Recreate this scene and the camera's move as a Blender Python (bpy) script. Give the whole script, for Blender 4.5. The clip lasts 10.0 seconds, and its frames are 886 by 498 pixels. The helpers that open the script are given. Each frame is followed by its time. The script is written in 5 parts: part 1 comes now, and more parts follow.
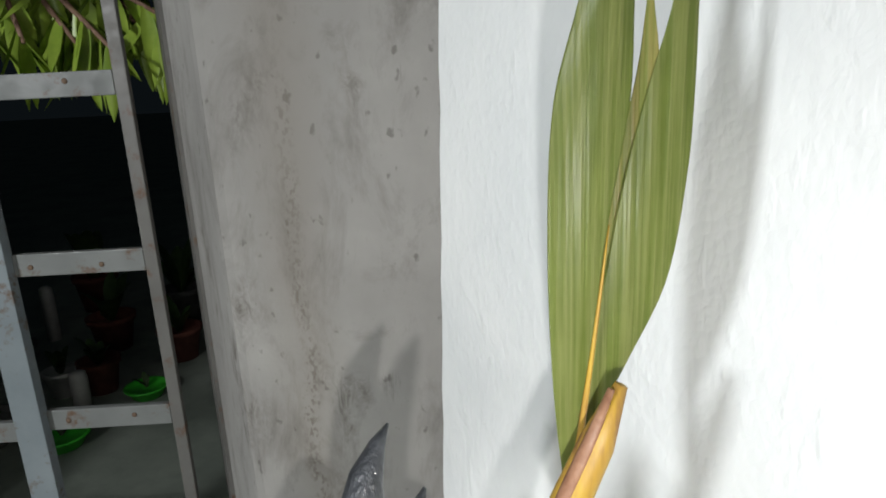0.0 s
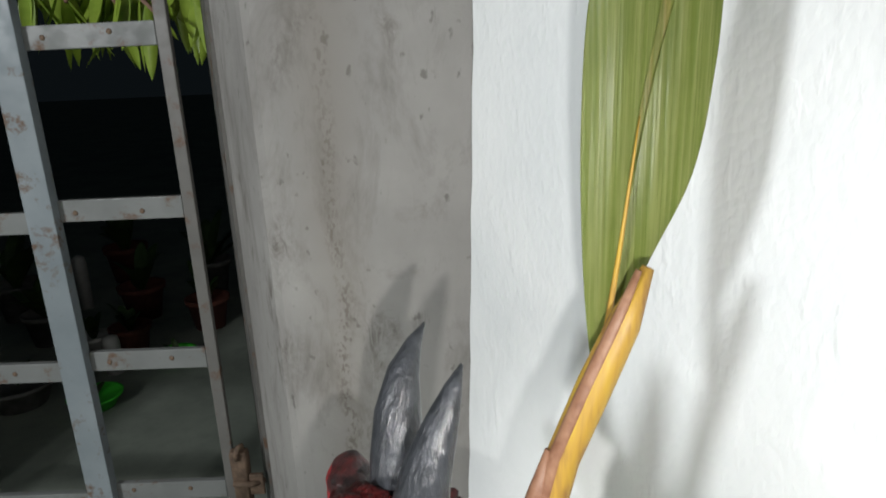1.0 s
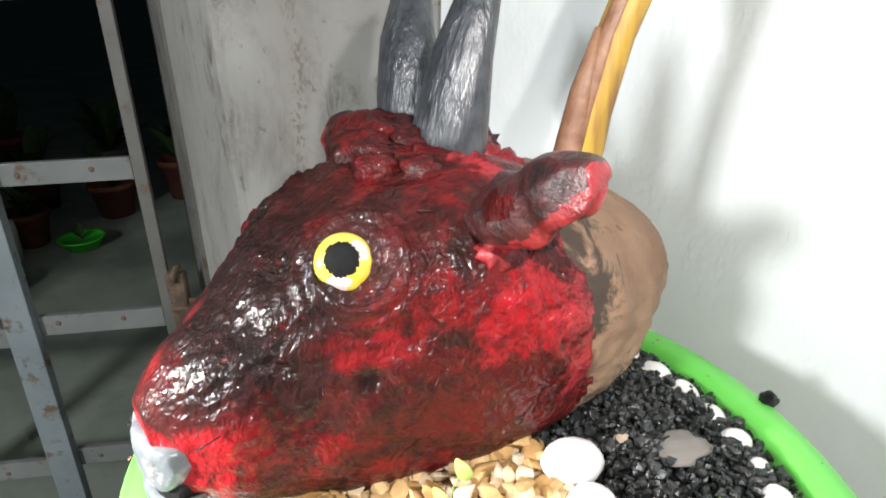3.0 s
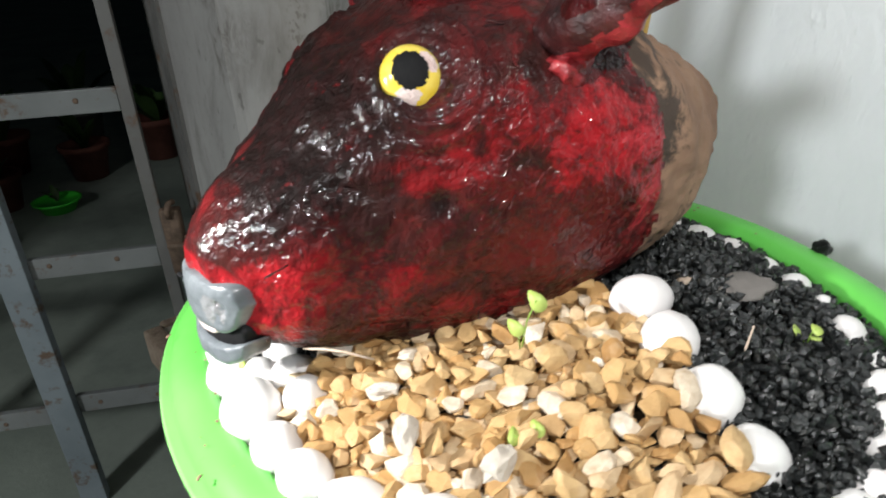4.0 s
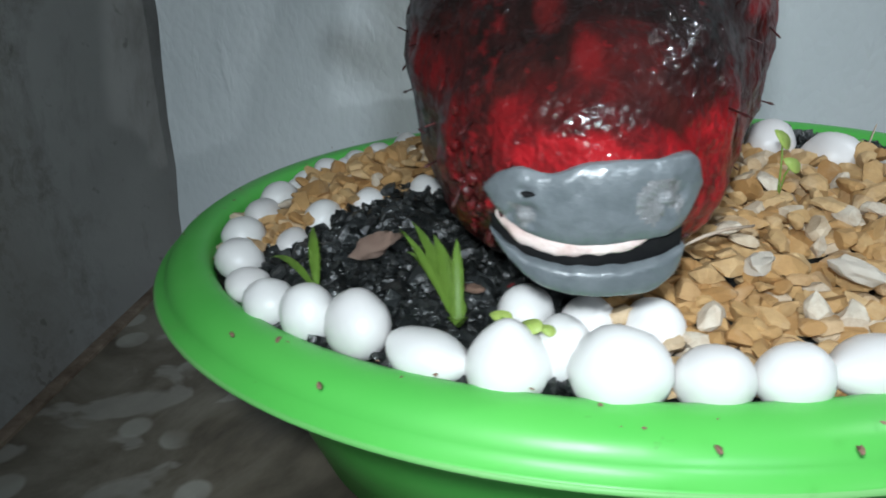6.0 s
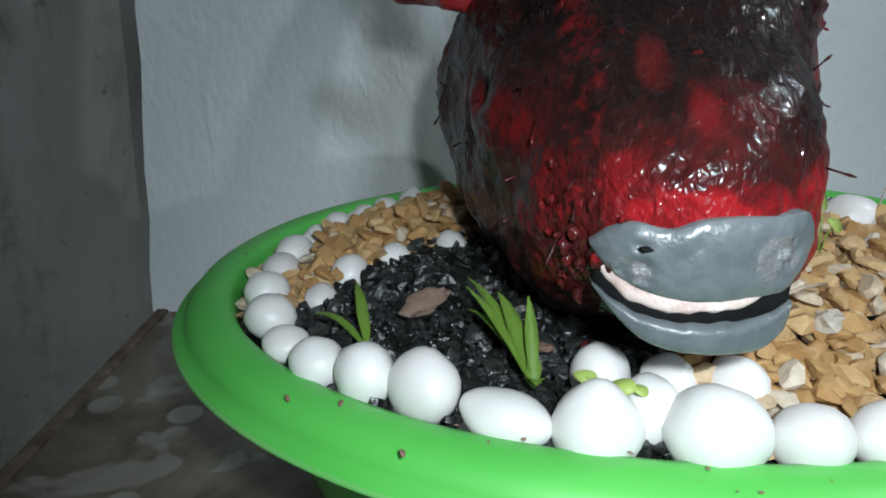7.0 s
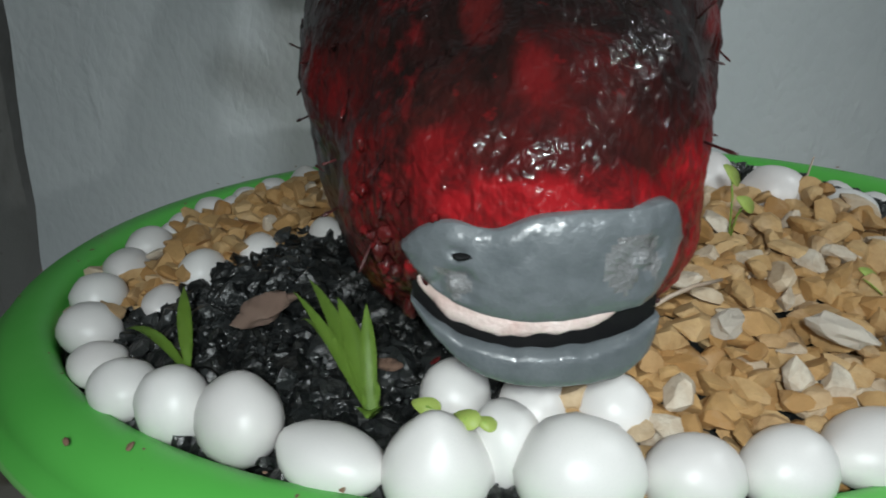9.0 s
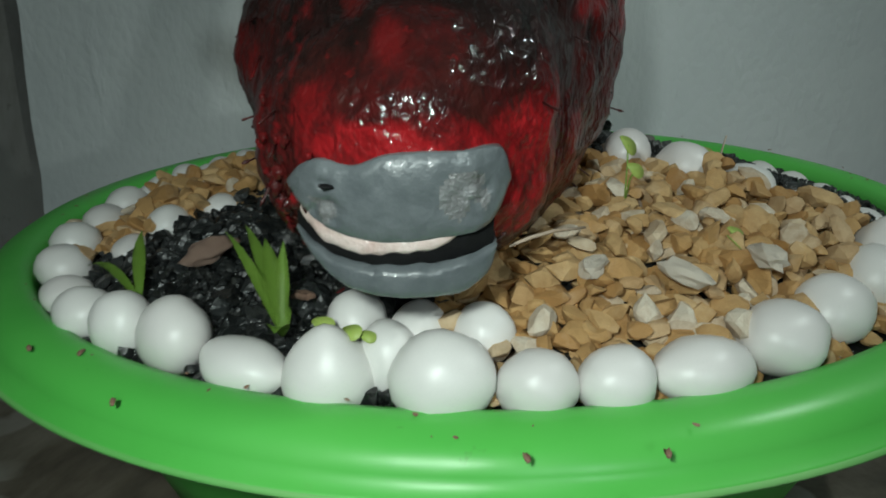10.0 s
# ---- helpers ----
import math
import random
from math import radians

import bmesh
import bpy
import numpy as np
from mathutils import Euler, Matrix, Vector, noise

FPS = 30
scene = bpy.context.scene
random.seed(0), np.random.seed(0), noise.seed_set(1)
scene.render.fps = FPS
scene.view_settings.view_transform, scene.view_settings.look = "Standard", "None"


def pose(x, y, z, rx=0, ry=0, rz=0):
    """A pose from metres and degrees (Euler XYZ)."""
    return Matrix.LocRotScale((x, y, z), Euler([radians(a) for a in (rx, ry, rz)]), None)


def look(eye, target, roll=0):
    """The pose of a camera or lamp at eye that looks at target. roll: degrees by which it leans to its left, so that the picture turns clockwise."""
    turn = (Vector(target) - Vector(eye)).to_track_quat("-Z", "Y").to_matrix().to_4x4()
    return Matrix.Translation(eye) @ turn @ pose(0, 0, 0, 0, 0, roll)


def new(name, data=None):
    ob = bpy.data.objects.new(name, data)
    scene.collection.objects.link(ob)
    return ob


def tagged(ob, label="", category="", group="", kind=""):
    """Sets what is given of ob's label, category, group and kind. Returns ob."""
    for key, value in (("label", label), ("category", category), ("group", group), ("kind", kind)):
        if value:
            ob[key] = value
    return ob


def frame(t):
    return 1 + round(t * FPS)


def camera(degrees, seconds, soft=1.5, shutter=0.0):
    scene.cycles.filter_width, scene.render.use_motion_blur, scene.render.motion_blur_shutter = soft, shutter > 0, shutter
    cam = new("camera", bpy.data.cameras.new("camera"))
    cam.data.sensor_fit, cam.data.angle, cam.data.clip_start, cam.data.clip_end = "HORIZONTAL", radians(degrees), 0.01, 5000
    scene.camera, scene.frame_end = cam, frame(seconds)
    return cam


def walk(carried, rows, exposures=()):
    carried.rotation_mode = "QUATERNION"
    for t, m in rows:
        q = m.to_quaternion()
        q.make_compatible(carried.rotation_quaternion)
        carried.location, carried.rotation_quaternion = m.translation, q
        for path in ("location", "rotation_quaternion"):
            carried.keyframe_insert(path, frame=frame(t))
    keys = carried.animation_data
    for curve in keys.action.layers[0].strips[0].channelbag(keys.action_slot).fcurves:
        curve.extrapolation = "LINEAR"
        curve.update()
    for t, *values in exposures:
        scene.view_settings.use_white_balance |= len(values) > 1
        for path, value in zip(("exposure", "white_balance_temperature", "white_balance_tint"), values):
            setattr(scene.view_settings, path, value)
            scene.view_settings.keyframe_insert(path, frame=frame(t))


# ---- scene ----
cam = camera(67.0, 10.0, soft=1.8, shutter=0.2)
PATH = [
    (0, (0.024, 0.022, 1.303), (0.055, 1.953, 0.78), -2.9),
    (0.5, (0.019, -0.007, 1.291), (0.004, 1.927, 0.784), -2.7),
    (1, (0.011, -0.018, 1.256), (-0.024, 1.901, 0.697), -2.6),
    (1.5, (-0.001, -0.024, 1.182), (0.034, 1.86, 0.512), -2.4),
    (2, (-0.025, -0.023, 1.121), (0.123, 1.829, 0.38), -2.0),
    (2.2, (-0.041, -0.019, 1.099), (0.16, 1.808, 0.311), -2.1),
    (3.3, (-0.068, -0.023, 1.035), (0.145, 1.796, 0.231), -1.5),
    (3.5, (-0.069, -0.024, 1.015), (0.093, 1.787, 0.182), -1.4),
    (4, (-0.113, -0.027, 0.993), (0.162, 1.742, 0.1), -2.8),
    (4.5, (-0.221, -0.024, 0.983), (0.359, 1.653, 0.061), -4.7),
    (5, (-0.248, 0.043, 0.955), (0.624, 1.591, 0.037), -4.5),
    (5.5, (-0.289, 0.095, 0.925), (0.834, 1.499, 0.049), -3.7),
    (6, (-0.36, 0.179, 0.909), (1.14, 1.254, 0.137), -2.0),
    (6.2, (-0.39, 0.201, 0.913), (1.178, 1.223, 0.208), -0.8),
    (7.3, (-0.367, 0.229, 0.901), (1.298, 1.15, 0.283), 0.1),
    (7.5, (-0.348, 0.229, 0.898), (1.314, 1.137, 0.256), -0.3),
    (8, (-0.312, 0.236, 0.895), (1.35, 1.114, 0.211), -0.5),
    (8.5, (-0.322, 0.231, 0.898), (1.338, 1.109, 0.21), 0.0),
    (9, (-0.316, 0.209, 0.9), (1.351, 1.063, 0.2), -0.3),
    (9.5, (-0.299, 0.169, 0.896), (1.367, 1.023, 0.192), -0.6),
    (10, (-0.332, 0.154, 0.897), (1.304, 1.055, 0.181), 0.5),
]
EXPOSURES = [(0, 0.88, 6500, 10), (1.0, 0.86, 6500, 10), (1.5, 0.95, 6500, 10), (2.0, 0.92, 6500, 10), (3.3, 1.25, 6500, 10), (3.6, 1.05, 6450, 9), (4.0, 0.42, 6350, 9), (4.5, 0.42, 6150, 8),
             (5.0, 0.16, 5900, 12), (5.5, -0.60, 5800, 13), (6.0, -0.82, 5650, 2), (7.5, -0.85, 5750, 1), (8.0, -1.15, 6000, 1), (8.5, -1.40, 6000, 3), (9.0, -1.32, 6000, 2), (9.5, -1.52, 6050, -2),
             (9.7, -1.05, 6050, 0), (9.8, -0.9, 6050, 0), (9.9, -1.35, 6050, -5), (10.0, -1.6, 6050, -9)]
walk(cam, [(t, look(eye, target, roll)) for t, eye, target, roll in PATH], EXPOSURES)

# world, lamps
world = bpy.data.worlds.new("night")
scene.world = world
world.use_nodes = True
world.node_tree.nodes["Background"].inputs["Color"].default_value = (0.35, 0.5, 0.6, 1)
world.node_tree.nodes["Background"].inputs["Strength"].default_value = 0.005


def lamp(name, kind, at, target, watts, colour, **more):
    data = bpy.data.lights.new(name, kind)
    data.energy, data.color = watts, colour
    for key, value in more.items():
        if key == "size":
            data.size = value
        elif key == "size_y":
            data.shape, data.size_y = "RECTANGLE", value
        elif key == "soft":
            data.shadow_soft_size = value
        elif key == "cone":
            data.spot_size, data.spot_blend = radians(value), 0.9
    ob = new(name, data)
    ob.matrix_world = look(at, target)
    return ob


# the porch tube lamp, behind and to one side of the walk, and two fixed spots standing in for the torch carried along
# it
lamp("porch_lamp", "AREA", (-2.07, -1.57, 2.01), (0, 0.35, 0.95), 32, (0.95, 0.98, 1.0), size=0.34, size_y=0.26)
lamp("torch_lamp", "SPOT", (0.025, -0.06, 1.16), (0.0, 0.40, 0.9), 5.0, (1.0, 0.98, 0.95), soft=0.007, cone=150)
lamp("torch_lamp_low", "SPOT", (-0.39, 0.18, 0.96), (-0.155, 0.265, 0.78), 7.8, (1.0, 0.98, 0.95), soft=0.012, cone=88)


# ---- materials ----
def rgba(c):
    return (c[0], c[1], c[2], 1.0)


class Mat:
    """A small builder for node materials."""

    def __init__(self, name, rough=0.5, metal=0.0):
        self.mat = bpy.data.materials.new(name)
        self.mat.use_nodes = True
        self.t = self.mat.node_tree
        self.b = self.t.nodes["Principled BSDF"]
        self.b.inputs["Roughness"].default_value = rough
        self.b.inputs["Metallic"].default_value = metal
        self.coord = self.t.nodes.new("ShaderNodeTexCoord").outputs["Object"]

    def set(self, name, value):
        if hasattr(value, "links"):
            self.t.links.new(value, self.b.inputs[name])
        else:
            self.b.inputs[name].default_value = value
        return self

    def stretch(self, x, y, z):
        n = self.t.nodes.new("ShaderNodeMapping")
        n.inputs["Scale"].default_value = (x, y, z)
        self.t.links.new(self.coord, n.inputs["Vector"])
        return n.outputs["Vector"]

    def noise(self, scale, detail=4, rough=0.55, vector=None, warp=0.0):
        n = self.t.nodes.new("ShaderNodeTexNoise")
        n.inputs["Scale"].default_value, n.inputs["Detail"].default_value = scale, detail
        n.inputs["Roughness"].default_value, n.inputs["Distortion"].default_value = rough, warp
        self.t.links.new(vector or self.coord, n.inputs["Vector"])
        return n.outputs["Fac"]

    def cells(self, scale, vector=None, feature="F1"):
        n = self.t.nodes.new("ShaderNodeTexVoronoi")
        n.feature = feature
        n.inputs["Scale"].default_value = scale
        self.t.links.new(vector or self.coord, n.inputs["Vector"])
        return n.outputs["Distance"]

    def axis(self, which):
        n = self.t.nodes.new("ShaderNodeSeparateXYZ")
        self.t.links.new(self.coord, n.inputs[0])
        return n.outputs[which]

    def chance(self):
        return self.t.nodes.new("ShaderNodeObjectInfo").outputs["Random"]

    def island(self):
        return self.t.nodes.new("ShaderNodeNewGeometry").outputs["Random Per Island"]

    def math(self, op, a, b=0.0, clamp=False):
        n = self.t.nodes.new("ShaderNodeMath")
        n.operation, n.use_clamp = op, clamp
        for i, v in enumerate((a, b)):
            if hasattr(v, "links"):
                self.t.links.new(v, n.inputs[i])
            else:
                n.inputs[i].default_value = v
        return n.outputs[0]

    def ramp(self, fac, *stops):
        n = self.t.nodes.new("ShaderNodeValToRGB")
        e = n.color_ramp.elements
        while len(e) < len(stops):
            e.new(0.5)
        for el, (p, c) in zip(e, stops):
            el.position = p
            el.color = rgba(c) if isinstance(c, (tuple, list)) else (c, c, c, 1)
        self.t.links.new(fac, n.inputs[0])
        return n.outputs[0]

    def mix(self, fac, a, b, how="MIX"):
        n = self.t.nodes.new("ShaderNodeMix")
        n.data_type, n.blend_type = "RGBA", how
        for i, v in ((0, fac), (6, a), (7, b)):
            if hasattr(v, "links"):
                self.t.links.new(v, n.inputs[i])
            elif i:
                n.inputs[i].default_value = rgba(v)
            else:
                n.inputs[i].default_value = v
        return n.outputs[2]

    def bump(self, height, strength, distance):
        n = self.t.nodes.new("ShaderNodeBump")
        n.inputs["Strength"].default_value, n.inputs["Distance"].default_value = strength, distance
        self.t.links.new(height, n.inputs["Height"])
        return self.set("Normal", n.outputs["Normal"])


def plaster(name, light, dark, stain, run=None):
    m = Mat(name, 0.85)
    big = m.ramp(m.noise(3.5, 5, 0.6), (0.35, dark), (0.62, light))
    streak = m.ramp(m.noise(11, 6, 0.74, m.stretch(1, 1, 0.45), 0.5), (0.50, 0.0), (0.68, 0.9))
    col = m.mix(m.math("MULTIPLY", streak, 0.7), big, stain)
    drip = m.ramp(m.noise(14, 6, 0.75, m.stretch(1, 1, 0.12), 0.2), (0.6, 0.0), (0.7, 1.0))
    col = m.mix(m.math("MULTIPLY", drip, m.ramp(m.noise(45, 4, 0.6), (0.4, 0.0), (0.6, 0.75))), col, (stain[0] * 0.55, stain[1] * 0.52, stain[2] * 0.48))
    specks = m.ramp(m.noise(70, 2, 0.5, m.stretch(1, 1, 0.7)), (0.68, 0.0), (0.75, 1.0))
    col = m.mix(m.math("MULTIPLY", specks, 0.5), col, (stain[0] * 0.4, stain[1] * 0.38, stain[2] * 0.35))
    if run is not None:  # a column of brown runs and pits down the wall
        off = m.math("ABSOLUTE", m.math("ADD", m.math("SUBTRACT", m.axis(0), run), m.math("MULTIPLY", m.math("SUBTRACT", m.noise(9, 2), 0.5), 0.03)))
        near = m.ramp(m.math("MULTIPLY", off, 40.0), (0.1, 1.0), (0.6, 0.0))
        pits = m.ramp(m.noise(190, 3, 0.6, m.stretch(1, 1, 0.6)), (0.5, 0.0), (0.58, 1.0))
        col = m.mix(m.math("MULTIPLY", m.math("MULTIPLY", near, pits), m.ramp(m.noise(5, 3, 0.6), (0.44, 0.08), (0.60, 0.55))), col, (0.075, 0.055, 0.042))
        wide = m.ramp(m.math("MULTIPLY", off, 14.0), (0.1, 0.3), (0.8, 0.0))
        col = m.mix(wide, col, (0.17, 0.14, 0.105))
    blotch = m.math("MULTIPLY", m.ramp(m.noise(6.5, 3, 0.6, m.stretch(1, 1, 0.5), 0.4), (0.53, 0.0), (0.66, 1.0)), m.ramp(m.noise(60, 6, 0.75, m.stretch(1, 1, 0.5), 0.8), (0.44, 0.0), (0.62, 0.75)))
    col = m.mix(blotch, col, (stain[0] * 0.62, stain[1] * 0.56, stain[2] * 0.50))
    m.set("Base Color", col)
    m.bump(m.noise(160, 5, 0.65), 0.35, 0.002)
    return m.mat


M_WALL = plaster("grey_plaster", (0.345, 0.335, 0.318), (0.265, 0.256, 0.243), (0.15, 0.139, 0.126), -0.141)
M_ROOM = plaster("porch_plaster", (0.5, 0.49, 0.47), (0.42, 0.41, 0.4), (0.36, 0.35, 0.34))


def concrete(name, a, b, c):
    m = Mat(name, 0.8)
    col = m.ramp(m.noise(2.2, 6, 0.65), (0.3, a), (0.5, b), (0.72, c))
    col = m.mix(m.ramp(m.noise(11, 4, 0.6), (0.5, 0.0), (0.7, 0.6)), col, a)
    m.set("Base Color", col)
    m.bump(m.noise(60, 6, 0.7), 0.4, 0.003)
    return m.mat


M_FLOOR = concrete("porch_concrete", (0.21, 0.245, 0.205), (0.275, 0.31, 0.262), (0.335, 0.37, 0.315))


def slab_mat():
    m = Mat("stained_slab", 0.55)
    col = m.ramp(m.noise(7, 6, 0.65, None, 0.6), (0.36, (0.045, 0.036, 0.026)), (0.49, (0.14, 0.118, 0.088)), (0.66, (0.26, 0.235, 0.19)))
    rust = m.ramp(m.noise(5, 4, 0.6, m.stretch(1.3, 0.8, 1), 0.8), (0.56, 0.0), (0.66, 0.8))
    col = m.mix(rust, col, (0.17, 0.085, 0.045))
    pale = m.ramp(m.noise(16, 3, 0.5, None, 1.2), (0.6, 0.0), (0.66, 0.45))
    col = m.mix(pale, col, (0.44, 0.42, 0.38))
    drips = m.math("MULTIPLY", m.ramp(m.cells(26), (0.30, 1.0), (0.36, 0.0)), m.ramp(m.noise(9, 2, 0.5), (0.46, 0.0), (0.54, 0.7)))
    col = m.mix(drips, col, (0.40, 0.385, 0.34))
    m.set("Base Color", col)
    m.set("Roughness", m.ramp(m.noise(20, 3), (0.4, 0.4), (0.65, 0.75)))
    m.bump(m.noise(90, 6, 0.7), 0.35, 0.002)
    return m.mat


M_SLAB = slab_mat()


def edge_mat():
    m = Mat("rusty_edge", 0.8)
    m.set("Base Color", m.ramp(m.noise(26, 6, 0.7), (0.35, (0.095, 0.062, 0.042)), (0.55, (0.22, 0.165, 0.12)), (0.7, (0.34, 0.285, 0.22))))
    m.bump(m.noise(80, 5, 0.7), 0.6, 0.004)
    return m.mat


M_EDGE = edge_mat()


def foam_mat():
    m = Mat("foam_board", 0.55)
    m.set("Base Color", m.ramp(m.noise(5, 4, 0.6), (0.3, (0.74, 0.77, 0.78)), (0.7, (0.84, 0.86, 0.86))))
    bead = m.cells(135, m.stretch(1, 1, 0.8))
    dents = m.ramp(m.noise(46, 3, 0.6, m.stretch(1, 1, 0.4)), (0.60, 0.0), (0.74, 1.0))
    waves = m.noise(75, 3, 0.55, m.stretch(1, 1, 0.5), 0.6)
    height = m.math("ADD", m.math("MULTIPLY", bead, -0.5), m.math("ADD", m.math("MULTIPLY", dents, 0.7), m.math("MULTIPLY", waves, 1.1)))
    m.set("Roughness", m.ramp(m.noise(60, 2), (0.4, 0.42), (0.7, 0.65)))
    m.bump(height, 0.32, 0.003)
    return m.mat


M_FOAM = foam_mat()


def plastic(name, a, b, rough=0.38):
    m = Mat(name, rough)
    col = m.ramp(m.noise(6, 4, 0.6), (0.3, a), (0.7, b))
    smear = m.ramp(m.noise(8, 5, 0.65, None, 0.8), (0.6, 0.0), (0.74, 0.32))
    col = m.mix(smear, col, (0.2, 0.24, 0.09))
    dirt = m.ramp(m.noise(45, 4, 0.7), (0.68, 0.0), (0.78, 0.6))
    col = m.mix(dirt, col, (0.07, 0.06, 0.03))
    m.set("Base Color", col)
    m.set("Roughness", m.ramp(m.noise(18, 3), (0.35, rough - 0.06), (0.7, rough + 0.15)))
    m.bump(m.noise(120, 3), 0.08, 0.001)
    return m.mat


M_GREEN = plastic("green_plastic", (0.11, 0.48, 0.07), (0.155, 0.56, 0.10))
M_LIP = plastic("worn_green_plastic", (0.13, 0.45, 0.09), (0.26, 0.52, 0.18), 0.5)
M_GREEN_FAR = plastic("bright_green_plastic", (0.05, 0.6, 0.03), (0.07, 0.66, 0.05))


def pebble_mat():
    m = Mat("white_pebble", 0.36)
    tone = m.ramp(m.chance(), (0.0, (0.73, 0.70, 0.685)), (0.5, (0.8, 0.785, 0.765)), (1.0, (0.77, 0.73, 0.715)))
    col = m.mix(m.ramp(m.noise(40, 4), (0.45, 0.0), (0.75, 0.35)), tone, (0.66, 0.66, 0.64))
    spot = m.ramp(m.noise(150, 2), (0.74, 0.0), (0.78, 0.7))
    col = m.mix(spot, col, (0.22, 0.2, 0.18))
    m.set("Base Color", col)
    m.b.inputs["Subsurface Weight"].default_value = 0.0
    m.bump(m.noise(220, 4), 0.06, 0.001)
    return m.mat


M_PEBBLE = pebble_mat()


def chip_mat():
    m = Mat("tan_gravel", 0.75)
    col = m.ramp(m.island(), (0.0, (0.37, 0.20, 0.065)), (0.25, (0.48, 0.30, 0.12)), (0.5, (0.57, 0.40, 0.20)), (0.72, (0.44, 0.255, 0.09)),
                 (0.88, (0.58, 0.45, 0.29)), (0.97, (0.68, 0.61, 0.5)))
    col = m.mix(m.ramp(m.noise(130, 5, 0.7), (0.38, 0.0), (0.7, 0.6)), col, (0.30, 0.165, 0.06))
    col = m.mix(m.ramp(m.noise(70, 4, 0.6), (0.55, 0.0), (0.72, 0.32)), col, (0.62, 0.50, 0.35))
    m.set("Base Color", col)
    m.bump(m.noise(260, 4, 0.7), 0.5, 0.0015)
    return m.mat


M_CHIP = chip_mat()


def soil_mat():
    m = Mat("black_soil", 0.33)
    col = m.ramp(m.island(), (0.0, (0.005, 0.006, 0.006)), (0.6, (0.0105, 0.012, 0.012)), (1.0, (0.028, 0.031, 0.031)))
    m.set("Base Color", m.mix(m.ramp(m.noise(200, 4), (0.5, 0.0), (0.75, 0.6)), col, (0.05, 0.05, 0.045)))
    m.b.inputs["Specular IOR Level"].default_value = 0.62
    m.bump(m.math("ADD", m.noise(300, 3, 0.6), m.math("MULTIPLY", m.cells(170), 1.2)), 0.8, 0.0016)
    return m.mat


M_SOIL = soil_mat()


def paint_mat():
    m = Mat("red_black_gloss_paint", 0.36)
    ragged = m.math("ADD", m.math("MULTIPLY", m.math("SUBTRACT", m.noise(34, 6, 0.68, None, 0.7), 0.5), 3.4),
                    m.math("MULTIPLY", m.math("SUBTRACT", m.noise(12, 4, 0.6, m.stretch(1, 1, 0.6), 0.5), 0.5), 1.6))

    def patch(centre, radii, strength=1.0, edge=0.24, wild=1.0):
        """A brushed-on patch of paint with a ragged edge."""
        shift = m.t.nodes.new("ShaderNodeVectorMath")
        shift.operation = "SUBTRACT"
        m.t.links.new(m.coord, shift.inputs[0])
        shift.inputs[1].default_value = centre
        scale = m.t.nodes.new("ShaderNodeVectorMath")
        scale.operation = "DIVIDE"
        m.t.links.new(shift.outputs[0], scale.inputs[0])
        scale.inputs[1].default_value = radii
        far = m.t.nodes.new("ShaderNodeVectorMath")
        far.operation = "LENGTH"
        m.t.links.new(scale.outputs[0], far.inputs[0])
        d = m.math("ADD", far.outputs["Value"], m.math("MULTIPLY", ragged, wild))
        return m.ramp(m.math("MULTIPLY", d, 0.5), (0.5 - edge / 2, strength), (0.5 + edge / 4, 0.0))

    black, maroon, brown = (0.010, 0.0068, 0.0064), (0.060, 0.0080, 0.0080), (0.044, 0.0115, 0.0098)
    red, bright, pink = (0.185, 0.0080, 0.0105), (0.34, 0.012, 0.017), (0.42, 0.036, 0.046)
    col = m.ramp(m.noise(15, 6, 0.66, m.stretch(1, 1, 0.8), 0.8), (0.34, black), (0.45, brown), (0.54, maroon), (0.68, (0.11, 0.009, 0.010)))
    for centre, radii, tone, strength in (
        ((0.150, -0.075, 0.06), (0.085, 0.07, 0.06), (0.105, 0.010, 0.009), 0.8),      # cheek
        ((0.165, -0.02, 0.18), (0.05, 0.06, 0.03), (0.13, 0.010, 0.011), 0.8),         # crown
        ((0.185, -0.030, 0.160), (0.030, 0.040, 0.020), pink, 0.8),                    # round the horn
        ((0.140, -0.075, 0.128), (0.050, 0.030, 0.016), red, 0.95),                    # under the ear
        ((0.165, -0.085, 0.118), (0.026, 0.030, 0.020), bright, 0.85),
        ((0.088, -0.070, 0.112), (0.030, 0.025, 0.010), red, 0.8),                     # below the eye
        ((0.196, -0.080, 0.100), (0.016, 0.050, 0.055), pink, 0.62),                   # along the neck
        ((0.050, -0.055, 0.060), (0.050, 0.035, 0.030), red, 0.95),                    # jaw
        ((0.095, -0.075, 0.034), (0.060, 0.030, 0.014), red, 0.8),
        ((0.022, -0.043, 0.062), (0.016, 0.020, 0.022), bright, 0.9),                  # corner of the mouth
        ((0.010, 0.000, 0.073), (0.018, 0.050, 0.0075), red, 1.0),                      # over the muzzle
        ((0.006, 0.000, 0.073), (0.012, 0.034, 0.005), bright, 0.6),
        ((0.020, 0.044, 0.058), (0.026, 0.020, 0.028), red, 1.0),                      # far corner of the mouth
        ((0.016, 0.040, 0.068), (0.014, 0.012, 0.016), bright, 0.7),
        ((0.045, -0.028, 0.112), (0.014, 0.010, 0.014), red, 0.5),                     # runs on the bridge
        ((0.060, -0.046, 0.100), (0.040, 0.0050, 0.040), red, 0.7),
        ((0.085, 0.060, 0.090), (0.060, 0.030, 0.010), red, 0.5),
    ):
        col = m.mix(patch(centre, radii, strength), col, tone)
    col = m.mix(patch((0.060, -0.008, 0.128), (0.062, 0.058, 0.034), 0.9, 0.4, 0.7), col, black)     # dark bridge
